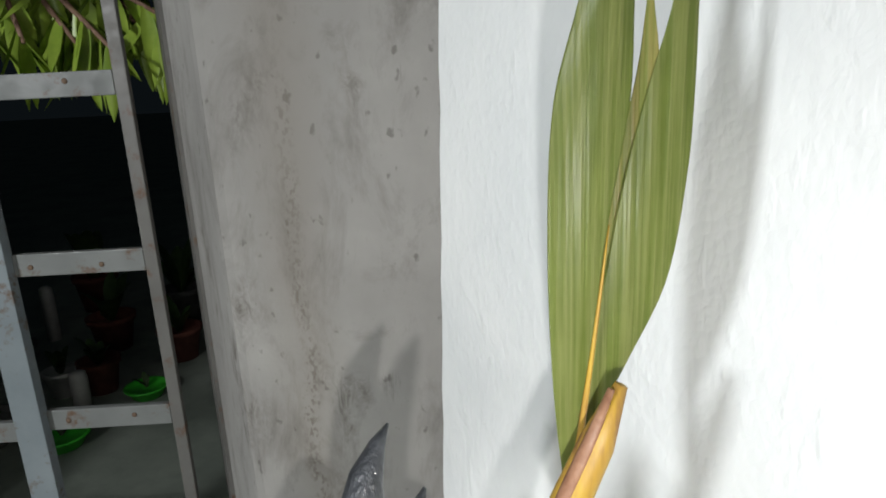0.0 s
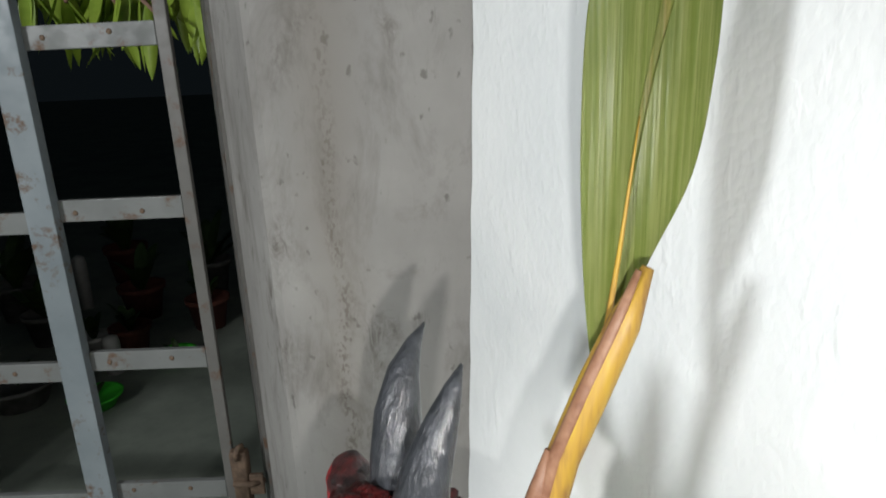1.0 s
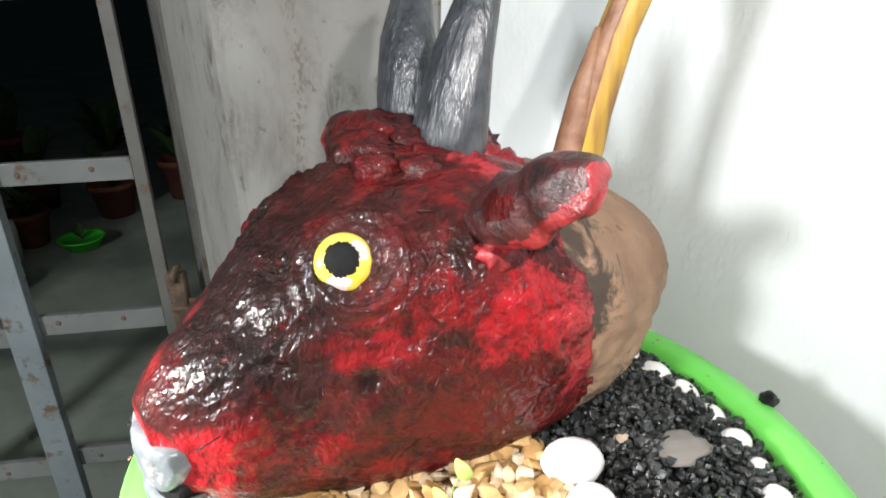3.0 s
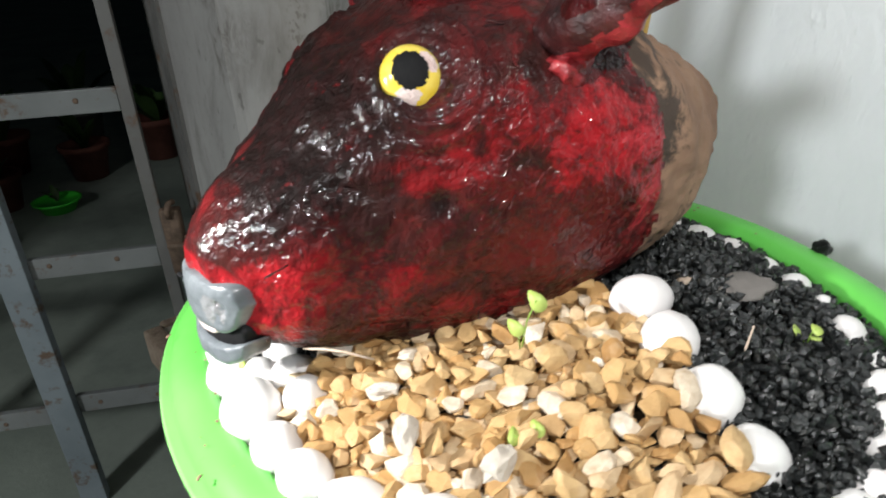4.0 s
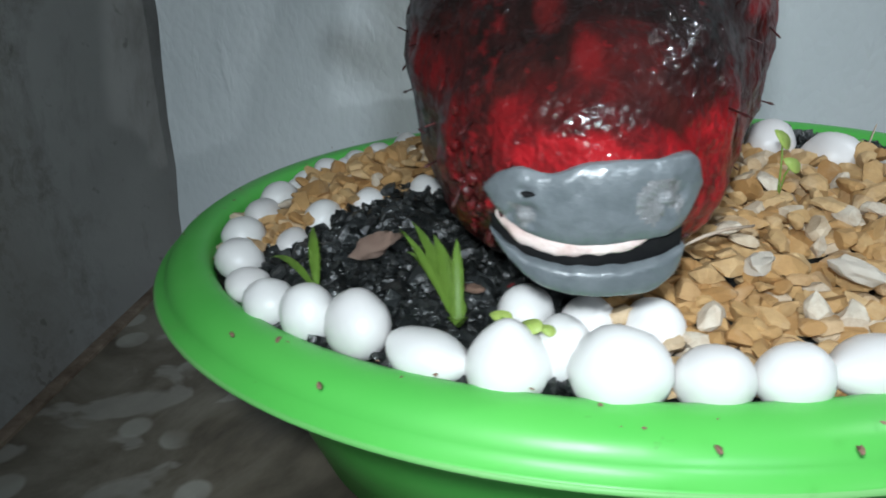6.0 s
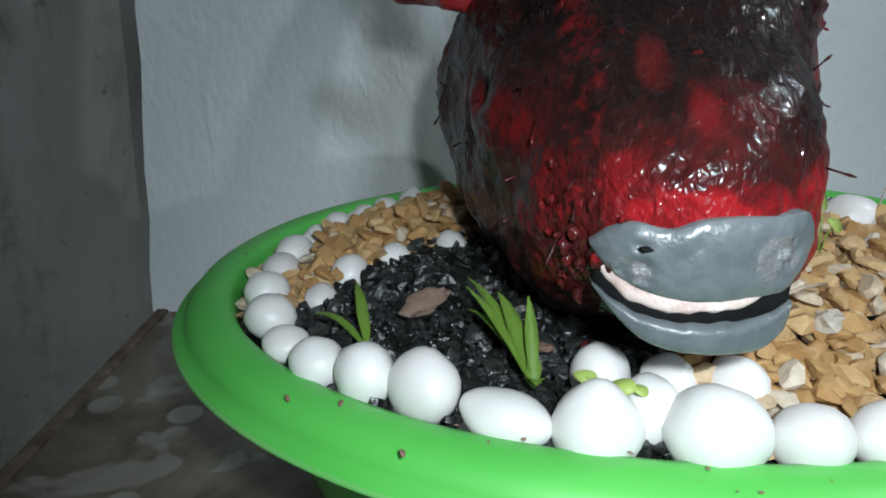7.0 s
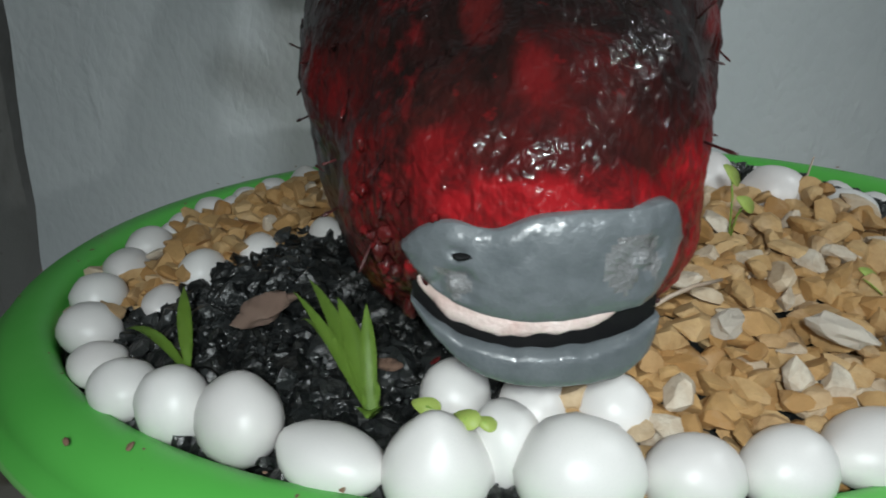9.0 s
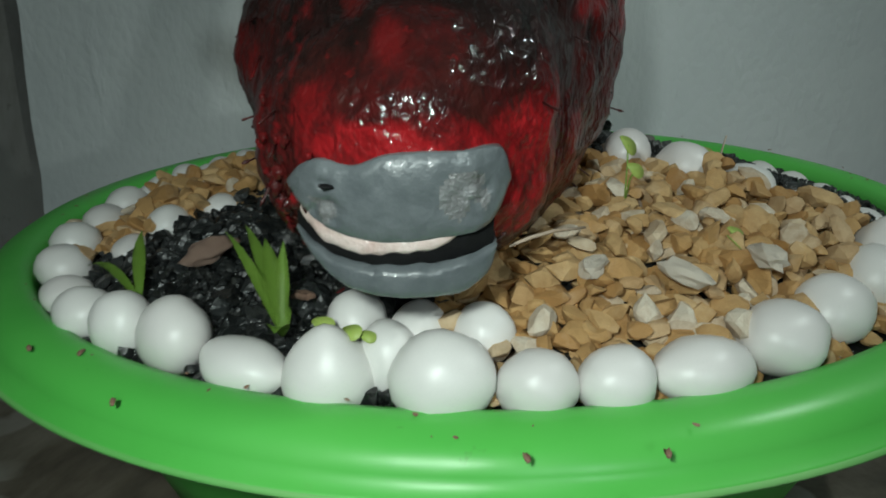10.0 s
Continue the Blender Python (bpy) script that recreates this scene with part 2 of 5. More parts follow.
    col = m.mix(patch((0.095, -0.055, 0.150), (0.034, 0.030, 0.026), 0.6, 0.5, 0.8), col, (0.062, 0.015, 0.015))   # round the eye
    # black over the dented cheek pit, its dark hollow put into the colour
    col = m.mix(patch((0.0925, -0.074, 0.097), (0.008, 0.012, 0.008), 0.95, 0.5, 0.3), col, black)
    blots = m.ramp(m.noise(27, 5, 0.7, m.stretch(1, 1, 0.75), 0.6), (0.50, 0.0), (0.60, 0.8))
    col = m.mix(blots, col, (0.020, 0.0085, 0.0075))
    # darker, thinner paint over the front of the face
    front = patch((0.045, 0.015, 0.135), (0.060, 0.085, 0.052), 1.0, 0.4, 0.6)
    thin = m.ramp(m.noise(38, 5, 0.7, m.stretch(1, 1, 0.5), 0.8), (0.40, 0.72), (0.52, 0.97))
    col = m.mix(m.math("MULTIPLY", front, thin), col, (0.0095, 0.0058, 0.0052))
    for centre, radii, tone, strength in (      # runs of red above the muzzle
        ((0.020, -0.001, 0.096), (0.014, 0.0060, 0.012), red, 0.42),
        ((0.012, 0.021, 0.083), (0.012, 0.0085, 0.008), red, 0.65),
        ((0.036, 0.010, 0.112), (0.012, 0.0050, 0.012), (0.10, 0.010, 0.010), 0.6),
    ):
        col = m.mix(patch(centre, radii, strength, 0.3, 0.6), col, tone)
    col = m.mix(patch((0.036, -0.034, 0.108), (0.036, 0.022, 0.026), 0.9, 0.4, 0.6), col, black)     # dark side of the bridge
    trail = m.math("MULTIPLY", patch((0.055, 0.030, 0.125), (0.060, 0.006, 0.060), 0.8, 0.3, 0.3), m.ramp(m.noise(120, 3, 0.6), (0.46, 0.0), (0.62, 0.6)))
    col = m.mix(trail, col, (0.20, 0.009, 0.012))
    fine = m.ramp(m.noise(95, 5, 0.7, None, 0.5), (0.47, 0.0), (0.66, 0.75))
    col = m.mix(fine, col, (0.022, 0.008, 0.008))
    drops = m.ramp(m.noise(150, 3, 0.6), (0.66, 0.0), (0.72, 0.22))
    col = m.mix(drops, col, (0.30, 0.012, 0.016))
    m.set("Base Color", col)
    m.b.inputs["Coat Weight"].default_value = 0.26
    m.b.inputs["Coat IOR"].default_value = 1.8
    m.b.inputs["Specular IOR Level"].default_value = 0.07
    m.b.inputs["Coat Roughness"].default_value = 0.09
    lumps = m.math("ADD", m.noise(320, 1.5, 0.5, m.stretch(0.8, 1.2, 0.8), 0.4), m.math("MULTIPLY", m.noise(95, 2, 0.5), 1.3))
    lumps = m.math("ADD", lumps, m.math("MULTIPLY", m.noise(60, 4, 0.6, m.stretch(1, 1, 0.3), 0.6), 1.2))
    calm = m.ramp(m.noise(14, 3, 0.5), (0.35, 0.35), (0.62, 1.0))
    m.bump(m.math("MULTIPLY", lumps, calm), 1.0, 0.0022)
    m.t.links.new(m.b.inputs["Normal"].links[0].from_socket, m.b.inputs["Coat Normal"])
    return m.mat


def husk_mat():
    m = Mat("brown_husk", 0.85)
    col = m.ramp(m.noise(12, 5, 0.6), (0.35, (0.21, 0.12, 0.075)), (0.6, (0.33, 0.205, 0.13)))
    worn = m.math("ADD", m.noise(26, 5, 0.7, None, 0.6), m.math("MULTIPLY", m.math("SUBTRACT", 0.232, m.axis(0)), 3.6))
    col = m.mix(m.ramp(worn, (0.53, 0.0), (0.62, 0.9)), col, (0.03, 0.022, 0.017))
    m.set("Base Color", col)
    m.bump(m.noise(150, 5, 0.7, m.stretch(0.4, 1.5, 1.5)), 0.5, 0.002)
    return m.mat


def gloss(name, a, b, rough, bump=0.3, scale=60, coat=0.5, grain=None):
    m = Mat(name, rough)
    m.set("Base Color", m.ramp(m.noise(scale, 5, 0.65), (0.35, a), (0.68, b)))
    m.b.inputs["Coat Weight"].default_value = coat
    m.b.inputs["Coat Roughness"].default_value = 0.1
    m.bump(m.noise(scale * 2, 4, 0.6, m.stretch(*grain) if grain else None), bump, 0.002)
    m.t.links.new(m.b.inputs["Normal"].links[0].from_socket, m.b.inputs["Coat Normal"])
    return m.mat


M_PAINT, M_HUSK = paint_mat(), husk_mat()
M_HORN = gloss("dark_grey_gloss_paint", (0.022, 0.025, 0.029), (0.065, 0.07, 0.08), 0.3, 1.0, 80, 0.5, (1.5, 1.5, 0.22))
M_MUZZLE = gloss("grey_gloss_paint", (0.10, 0.113, 0.122), (0.155, 0.17, 0.18), 0.36, 0.45, 70, 0.25)
M_TEETH = gloss("pale_pink_paint", (0.62, 0.45, 0.41), (0.8, 0.68, 0.64), 0.35, 0.6, 110)
M_YELLOW = gloss("yellow_gloss_paint", (0.74, 0.5, 0.025), (0.82, 0.66, 0.14), 0.2, 0.1, 60)
M_PUPIL = gloss("black_paint", (0.006, 0.006, 0.007), (0.011, 0.011, 0.011), 0.7, 0.3, 90, 0.0)
M_PUPIL.node_tree.nodes["Principled BSDF"].inputs["Specular IOR Level"].default_value = 0.15
M_CLAYGREY = gloss("pale_bare_clay", (0.125, 0.12, 0.12), (0.215, 0.222, 0.228), 0.4, 1.0, 120, 0.3)
M_DARK = gloss("black_brown_gloss_paint", (0.016, 0.009, 0.009), (0.085, 0.014, 0.014), 0.45, 1.0, 75, 0.2)
M_RED = gloss("bright_red_gloss_paint", (0.13, 0.008, 0.010), (0.44, 0.030, 0.038), 0.4, 1.0, 85, 0.3)


def leaf_mat(name, a, b, vein, ribs=0.0, rough=0.45):
    m = Mat(name, rough)
    col = m.ramp(m.noise(14, 4, 0.6), (0.3, a), (0.7, b))
    if ribs:
        stripe = m.ramp(m.noise(ribs, 3, 0.6, m.stretch(1, 0.02, 0.02)), (0.42, 0.0), (0.62, 1.0))
        col = m.mix(m.math("MULTIPLY", stripe, 0.7), col, vein)
        spot = m.ramp(m.noise(30, 3, 0.6), (0.7, 0.0), (0.76, 0.8))
        col = m.mix(spot, col, (0.32, 0.14, 0.06))
        m.bump(m.noise(ribs, 2, 0.5, m.stretch(1, 0.02, 0.02)), 0.5, 0.0015)
    m.set("Base Color", col)
    m.b.inputs["Specular IOR Level"].default_value = 0.4
    return m.mat


M_LEAF = leaf_mat("coconut_leaf", (0.175, 0.225, 0.046), (0.245, 0.30, 0.07), (0.36, 0.385, 0.14), 300, 0.36)
M_LEAF_DRY = leaf_mat("yellowing_leaf", (0.34, 0.37, 0.1), (0.3, 0.34, 0.09), (0.5, 0.42, 0.15), 420, 0.4)
M_SPROUT = leaf_mat("young_leaf", (0.19, 0.33, 0.04), (0.28, 0.44, 0.08), (0.3, 0.4, 0.1))
M_TREE = leaf_mat("mango_leaf", (0.15, 0.26, 0.028), (0.36, 0.48, 0.07), (0.3, 0.4, 0.1), 0, 0.35)
M_DARKLEAF = leaf_mat("garden_leaf", (0.025, 0.06, 0.015), (0.06, 0.11, 0.03), (0.1, 0.15, 0.05))


def sheath_mat():
    m = Mat("leaf_sheath", 0.5)
    streak = m.noise(60, 4, 0.6, m.stretch(1.2, 1.2, 0.12), 0.3)
    col = m.ramp(streak, (0.3, (0.2, 0.095, 0.035)), (0.45, (0.42, 0.25, 0.04)), (0.62, (0.5, 0.33, 0.035)), (0.78, (0.36, 0.26, 0.06)))
    m.set("Base Color", col)
    m.bump(streak, 0.3, 0.002)
    return m.mat


M_SHEATH = sheath_mat()
M_SCALE = gloss("brown_scale", (0.2, 0.09, 0.05), (0.36, 0.2, 0.12), 0.5, 0.4, 50, 0.0)


def steel_mat(name, a, b):
    m = Mat(name, 0.5, 0.0)
    col = m.ramp(m.noise(7, 4, 0.6), (0.3, a), (0.7, b))
    rust = m.ramp(m.noise(24, 6, 0.7), (0.56, 0.0), (0.65, 0.9))
    col = m.mix(rust, col, (0.12, 0.065, 0.035))
    m.set("Base Color", col)
    m.set("Roughness", m.ramp(m.noise(30, 4), (0.4, 0.4), (0.65, 0.75)))
    m.bump(m.noise(90, 4), 0.25, 0.001)
    return m.mat


M_STEEL = steel_mat("chipped_grey_paint", (0.15, 0.158, 0.155), (0.21, 0.22, 0.215))
M_STEEL_DIM = steel_mat("dull_grey_paint", (0.115, 0.112, 0.105), (0.165, 0.16, 0.15))
M_STEEL_BLUE = steel_mat("blue_grey_paint", (0.18, 0.212, 0.23), (0.245, 0.28, 0.30))
M_RUST = gloss("rusty_iron", (0.07, 0.045, 0.03), (0.18, 0.12, 0.08), 0.75, 0.6, 60, 0.0)
M_CLAY = gloss("terracotta", (0.12, 0.036, 0.024), (0.18, 0.06, 0.04), 0.8, 0.2, 20, 0.0)
M_POT = gloss("grey_pot", (0.12, 0.12, 0.11), (0.2, 0.2, 0.19), 0.7, 0.2, 20, 0.0)
M_WHITE_POT = gloss("white_pot", (0.5, 0.5, 0.48), (0.6, 0.6, 0.58), 0.5, 0.1, 20, 0.0)
M_BARK = gloss("bark", (0.18, 0.1, 0.065), (0.33, 0.21, 0.15), 0.85, 0.6, 40, 0.0)
M_CHIPBARK = gloss("pink_brown_bark", (0.38, 0.22, 0.16), (0.66, 0.49, 0.39), 0.85, 0.9, 90, 0.0)
M_ROOT = gloss("dry_fibre", (0.4, 0.3, 0.22), (0.55, 0.45, 0.36), 0.7, 0.2, 60, 0.0)
M_PALE = gloss("pale_stone_chip", (0.6, 0.52, 0.42), (0.72, 0.66, 0.58), 0.75, 0.5, 50, 0.0)
M_TAN = gloss("tan_stone_chip", (0.5, 0.32, 0.15), (0.6, 0.42, 0.24), 0.75, 0.5, 50, 0.0)
M_STONE = gloss("grey_stone", (0.15, 0.138, 0.125), (0.22, 0.20, 0.185), 0.8, 0.4, 40, 0.0)


# ---- builders ----
def mesh_of(name, bm, *mats, smooth=True):
    me = bpy.data.meshes.new(name)
    bmesh.ops.recalc_face_normals(bm, faces=bm.faces)
    bm.to_mesh(me)
    bm.free()
    for m in mats:
        me.materials.append(m)
    if smooth:
        for p in me.polygons:
            p.use_smooth = True
    return me


def part(name, bm, material, parent, label="", smooth=True):
    ob = new(name, mesh_of(name, bm, material, smooth=smooth))
    ob.parent = parent
    return tagged(ob, label)


def single(name, bm, mats, label, category, group="", kind="", smooth=True, at=None):
    mats = mats if isinstance(mats, (tuple, list)) else (mats,)
    ob = new(name, mesh_of(name, bm, *mats, smooth=smooth))
    if at is not None:
        ob.matrix_world = at
    return tagged(ob, label, category, group, kind)


def thing(name, m, label, category, group="", kind=""):
    ob = new(name)
    ob.empty_display_size = 0.05
    ob.matrix_world = m
    return tagged(ob, label, category, group, kind)


def box(bm, lo, hi, bevel=0.0, m=None):
    made = bmesh.ops.create_cube(bm, size=1.0)["verts"]
    for v in made:
        v.co = Vector([lo[i] + (v.co[i] + 0.5) * (hi[i] - lo[i]) for i in range(3)])
    if bevel:
        edges = list({e for v in made for e in v.link_edges})
        out = bmesh.ops.bevel(bm, geom=edges, offset=bevel, segments=2, affect="EDGES", profile=0.6)
        made = list({v for f in out["faces"] for v in f.verts} | {v for v in made if v.is_valid})
    if m is not None:
        bmesh.ops.transform(bm, matrix=m, verts=[v for v in made if v.is_valid])
    return made


def prism(bm, plan, z0, z1):
    """An upright block over a plan of corners."""
    a = [bm.verts.new((x, y, z0)) for x, y in plan]
    b = [bm.verts.new((x, y, z1)) for x, y in plan]
    bm.faces.new(a[::-1]), bm.faces.new(b)
    n = len(plan)
    for i in range(n):
        bm.faces.new((a[i], a[(i + 1) % n], b[(i + 1) % n], b[i]))


def tube(bm, points, radii, sides=10, closed_ends=True, flat=1.0, mat_index=0):
    """A tube along points; flat squeezes it across its second axis."""
    rings = []
    pts = [Vector(p) for p in points]
    side = None
    for i, p in enumerate(pts):
        d = (pts[min(i + 1, len(pts) - 1)] - pts[max(i - 1, 0)]).normalized()
        if side is None:
            side = d.cross(Vector((0, 0, 1))) if abs(d.z) < 0.95 else d.cross(Vector((1, 0, 0)))
        side = (side - d * side.dot(d)).normalized()
        up = side.cross(d)
        r = radii[i] if isinstance(radii, (list, tuple)) else radii
        rings.append([bm.verts.new(p + side * (r * math.cos(a)) + up * (r * flat * math.sin(a))) for a in [2 * math.pi * k / sides for k in range(sides)]])
    made = []
    for a, b in zip(rings, rings[1:]):
        for k in range(sides):
            made.append(bm.faces.new((a[k], a[(k + 1) % sides], b[(k + 1) % sides], b[k])))
    if closed_ends:
        made.append(bm.faces.new(rings[0][::-1]))
        made.append(bm.faces.new(rings[-1]))
    for f in made:
        f.material_index = mat_index
    return rings


def lathe(bm, profile, sides=64):
    rings = []
    for r, z in profile:
        rings.append([bm.verts.new((r * math.cos(2 * math.pi * k / sides), r * math.sin(2 * math.pi * k / sides), z)) for k in range(sides)])
    for a, b in zip(rings, rings[1:]):
        for k in range(sides):
            bm.faces.new((a[k], a[(k + 1) % sides], b[(k + 1) % sides], b[k]))
    return rings


def curve_at(table, x):
    """Smooth interpolation in a table of (x, value)."""
    if x <= table[0][0]:
        return table[0][1]
    for i in range(len(table) - 1):
        (x0, a), (x1, b) = table[i], table[i + 1]
        if x <= x1:
            m0 = (b - table[i - 1][1]) / (x1 - table[i - 1][0]) if i > 0 else (b - a) / (x1 - x0)
            m1 = (table[i + 2][1] - a) / (table[i + 2][0] - x0) if i + 2 < len(table) else (b - a) / (x1 - x0)
            h, t = x1 - x0, (x - x0) / (x1 - x0)
            return (2 * t**3 - 3 * t**2 + 1) * a + (t**3 - 2 * t**2 + t) * h * m0 + (-2 * t**3 + 3 * t**2) * b + (t**3 - t**2) * h * m1
    return table[-1][1]


rng = random.Random(7)

# ---- plan ----
TOP = 0.637                                   # top of the stand
U, V = Vector((0.857, 0.515)), Vector((-0.515, 0.857))   # towards the foam board, along it
CORNER = Vector((-0.318, 0.575))              # free corner of the stand
BEDS = Vector((-0.012, 0.338))                # where the beds meet
BOWL = Vector((-0.0254, 0.3038))                # middle of the oval bowl
RIM_Z, RU, RV, TURN, SLOPE = 0.789, 0.189, 0.2465, radians(26.5), 0.071
EDGE = Vector((0.016, 0.787))                 # left edge of the foam board at its foot


def plan(u, v):
    p = CORNER + U * u + V * v
    return (p.x, p.y)


# ---- setting ----
bm = bmesh.new()
box(bm, (-30, -30, -0.12), (30, 30, 0.0))
single("ground", bm, M_FLOOR, "grey-green worn concrete floor of porch and yard", "floor", kind="structure", smooth=False)

bm = bmesh.new()
prism(bm, [(0.5, 0.76), (0.05, 0.79), (-0.205, 0.812), (-0.220, 0.816), (-0.233, 0.825), (-0.243, 0.842), (-0.336, 1.030), (-0.360, 1.085), (-0.335, 1.175), (0.2, 1.25), (0.6, 1.1)], 0, 2.7)
single("wall_pillar", bm, M_WALL, "grey cement-plastered wall end, stained and spotted", "wall", kind="structure", smooth=False)

foot = EDGE + U * 0.05
bm = bmesh.new()
a, b = foot + V * 0.0, foot - V * 1.9
prism(bm, [(a.x, a.y), (b.x, b.y), (b.x + U.x * 0.12, b.y + U.y * 0.12), (a.x + U.x * 0.12, a.y + U.y * 0.12)], 0, 2.7)
single("wall_east", bm, M_ROOM, "plain plastered wall behind the foam board", "wall", kind="structure", smooth=False)
# unseen south and west walls and ceiling, added to bounce light back
bm = bmesh.new()
box(bm, (-3.4, -2.6, 0), (1.3, -2.45, 2.7))
single("wall_south", bm, M_ROOM, "unseen plain plastered wall added to close the porch", "wall", kind="structure", smooth=False)
bm = bmesh.new()
box(bm, (-3.55, -2.6, 0), (-3.4, 1.1, 2.7))
single("wall_west", bm, M_ROOM, "unseen plain plastered wall added to close the porch", "wall", kind="structure", smooth=False)
bm = bmesh.new()
box(bm, (-3.55, -2.6, 2.7), (1.4, 1.25, 2.82))
single("ceiling", bm, M_ROOM, "unseen plain plastered ceiling added to close the porch", "ceiling", kind="structure", smooth=False)

# unseen wall, added to keep the porch lamp's light off the yard
bm = bmesh.new()
box(bm, (-3.4, 1.06, 0), (-1.585, 1.2, 2.7))
single("wall_north", bm, M_ROOM, "unseen plain plastered wall added to block porch light from the yard", "wall", kind="structure", smooth=False)

# foam board, leaning a little along the wall
LEAN = math.tan(radians(4.2))
bm = bmesh.new()
HIGH, LONG, THICK = 1.15, 1.5, 0.03
N1, N2 = 24, 24
front = [[None] * (N2 + 1) for _ in range(N1 + 1)]
for i in range(N1 + 1):
    for j in range(N2 + 1):
        z = TOP + HIGH * j / N2
        s = -LONG * i / N1 - LEAN * (z - TOP) + 0.0015 * math.sin(j * 2.3) * (i == 0)
        front[i][j] = (s, z)
for depth in (0.0, THICK):
    vs = [[bm.verts.new((EDGE.x + V.x * s + U.x * depth, EDGE.y + V.y * s + U.y * depth, z)) for s, z in row] for row in front]
    for i in range(N1):
        for j in range(N2):
            q = (vs[i][j], vs[i + 1][j], vs[i + 1][j + 1], vs[i][j + 1])
            bm.faces.new(q if depth else q[::-1])
    if depth:
        rim = [(i, 0) for i in range(N1)] + [(N1, j) for j in range(N2)] + [(i, N2) for i in range(N1, 0, -1)] + [(0, j) for j in range(N2, 0, -1)]
        for k in range(len(rim)):
            (i0, j0), (i1, j1) = rim[k], rim[(k + 1) % len(rim)]
            bm.faces.new((keep[i0][j0], keep[i1][j1], vs[i1][j1], vs[i0][j0]))
    keep = vs
single("foam_board", bm, M_FOAM, "white expanded-foam board standing upright against the wall", "foam board", smooth=False)

# ---- the stand ----
stand = thing("stand", pose(0, 0, 0), "low masonry stand with a stained slab top, brown at its edges", "stand")
DEEP, WIDE = 0.43, 1.35
bm = bmesh.new()
prism(bm, [plan(0.004, -0.004), plan(DEEP, -0.004), plan(DEEP, -WIDE), plan(0.004, -WIDE)], TOP - 0.035, TOP)
part("slab", bm, M_SLAB, stand, "stained cement slab", smooth=False)
bm = bmesh.new()
box(bm, (-0.006, 0, 0), (0.012, WIDE, 0.038), 0.003, Matrix.Translation((*plan(0, 0), TOP - 0.035)) @ Matrix.Rotation(math.atan2(U.y, U.x), 4, "Z") @ Matrix.Scale(-1, 4, (0, 1, 0)))
part("edge_strip", bm, M_EDGE, stand, "brown chipped front edge", smooth=False)
bm = bmesh.new()
box(bm, (0.012, -0.006, 0), (DEEP, 0.006, 0.038), 0.003, Matrix.Translation((*plan(0, 0), TOP - 0.035)) @ Matrix.Rotation(math.atan2(U.y, U.x), 4, "Z"))
part("edge_strip", bm, M_EDGE, stand, "brown chipped side edge", smooth=False)
bm = bmesh.new()
prism(bm, [plan(0.03, -0.03), plan(DEEP - 0.01, -0.03), plan(DEEP - 0.01, -WIDE), plan(0.03, -WIDE)], 0, TOP - 0.035)
part("body", bm, M_WALL, stand, "grey plastered body", smooth=False)

# ---- the bowl ----
def oval(bm, profile, sides):
    """Rings of an oval bowl: distance inside the outer edge, height; the rim rises a little to one side."""
    rings = []
    for inset, z in profile:
        ring = []
        for k in range(sides):
            a = 2 * math.pi * k / sides
            x, y = (RU - inset) * math.cos(a), (RV - inset) * math.sin(a)
            x, y = x * math.cos(TURN) - y * math.sin(TURN), x * math.sin(TURN) + y * math.cos(TURN)
            ring.append(bm.verts.new((x, y, z + SLOPE * x * max(0, z) / (RIM_Z - TOP))))
        rings.append(ring)
    for a, b in zip(rings, rings[1:]):
        for k in range(sides):
            bm.faces.new((a[k], a[(k + 1) % sides], b[(k + 1) % sides], b[k]))
    return rings


bowl = thing("planter_bowl", pose(BOWL.x, BOWL.y, TOP), "oval green plastic planter bowl with a broad rolled rim", "planter")
rz = RIM_Z - TOP
bm = bmesh.new()
rings = oval(bm, [(0.10, 0.004), (0.082, 0.003), (0.076, 0.0), (0.070, 0.003), (0.048, rz - 0.085), (0.030, rz - 0.035), (0.025, rz - 0.014)], 96)
bm.faces.new(rings[0])
part("bowl_body", bm, M_GREEN, bowl)
bm = bmesh.new()
oval(bm, [(0.025, rz - 0.014), (0.012, rz - 0.0145), (0.001, rz - 0.0155), (-0.0038, rz - 0.0160), (-0.0048, rz - 0.0145), (-0.0035, rz - 0.0130), (0.0, rz - 0.0125),
          (0.0012, rz - 0.0085), (0.0042, rz - 0.0042), (0.0088, rz - 0.0014), (0.0145, rz - 0.0002), (0.0195, rz - 0.0002), (0.0232, rz - 0.0018), (0.0252, rz - 0.006), (0.0262, rz - 0.016), (0.032, rz - 0.05)], 144)
part("rim", bm, M_GREEN, bowl, "broad rolled rim")
bm = bmesh.new()
oval(bm, [(0.0, rz - 0.0156), (-0.0036, rz - 0.0163), (-0.0050, rz - 0.0160), (-0.0054, rz - 0.0149), (-0.0046, rz - 0.0138), (-0.003, rz - 0.0134)], 144)
part("lip", bm, M_LIP, bowl, "thin paler worn lip under the rim")


# ---- bed of the bowl ----
def inside(x, y):
    """Distance from the middle of the bowl, 1 at the rim's inner edge."""
    dx, dy = x - BOWL.x, y - BOWL.y
    u, v = dx * math.cos(TURN) + dy * math.sin(TURN), -dx * math.sin(TURN) + dy * math.cos(TURN)
    return math.hypot(u / (RU - 0.026), v / (RV - 0.026))


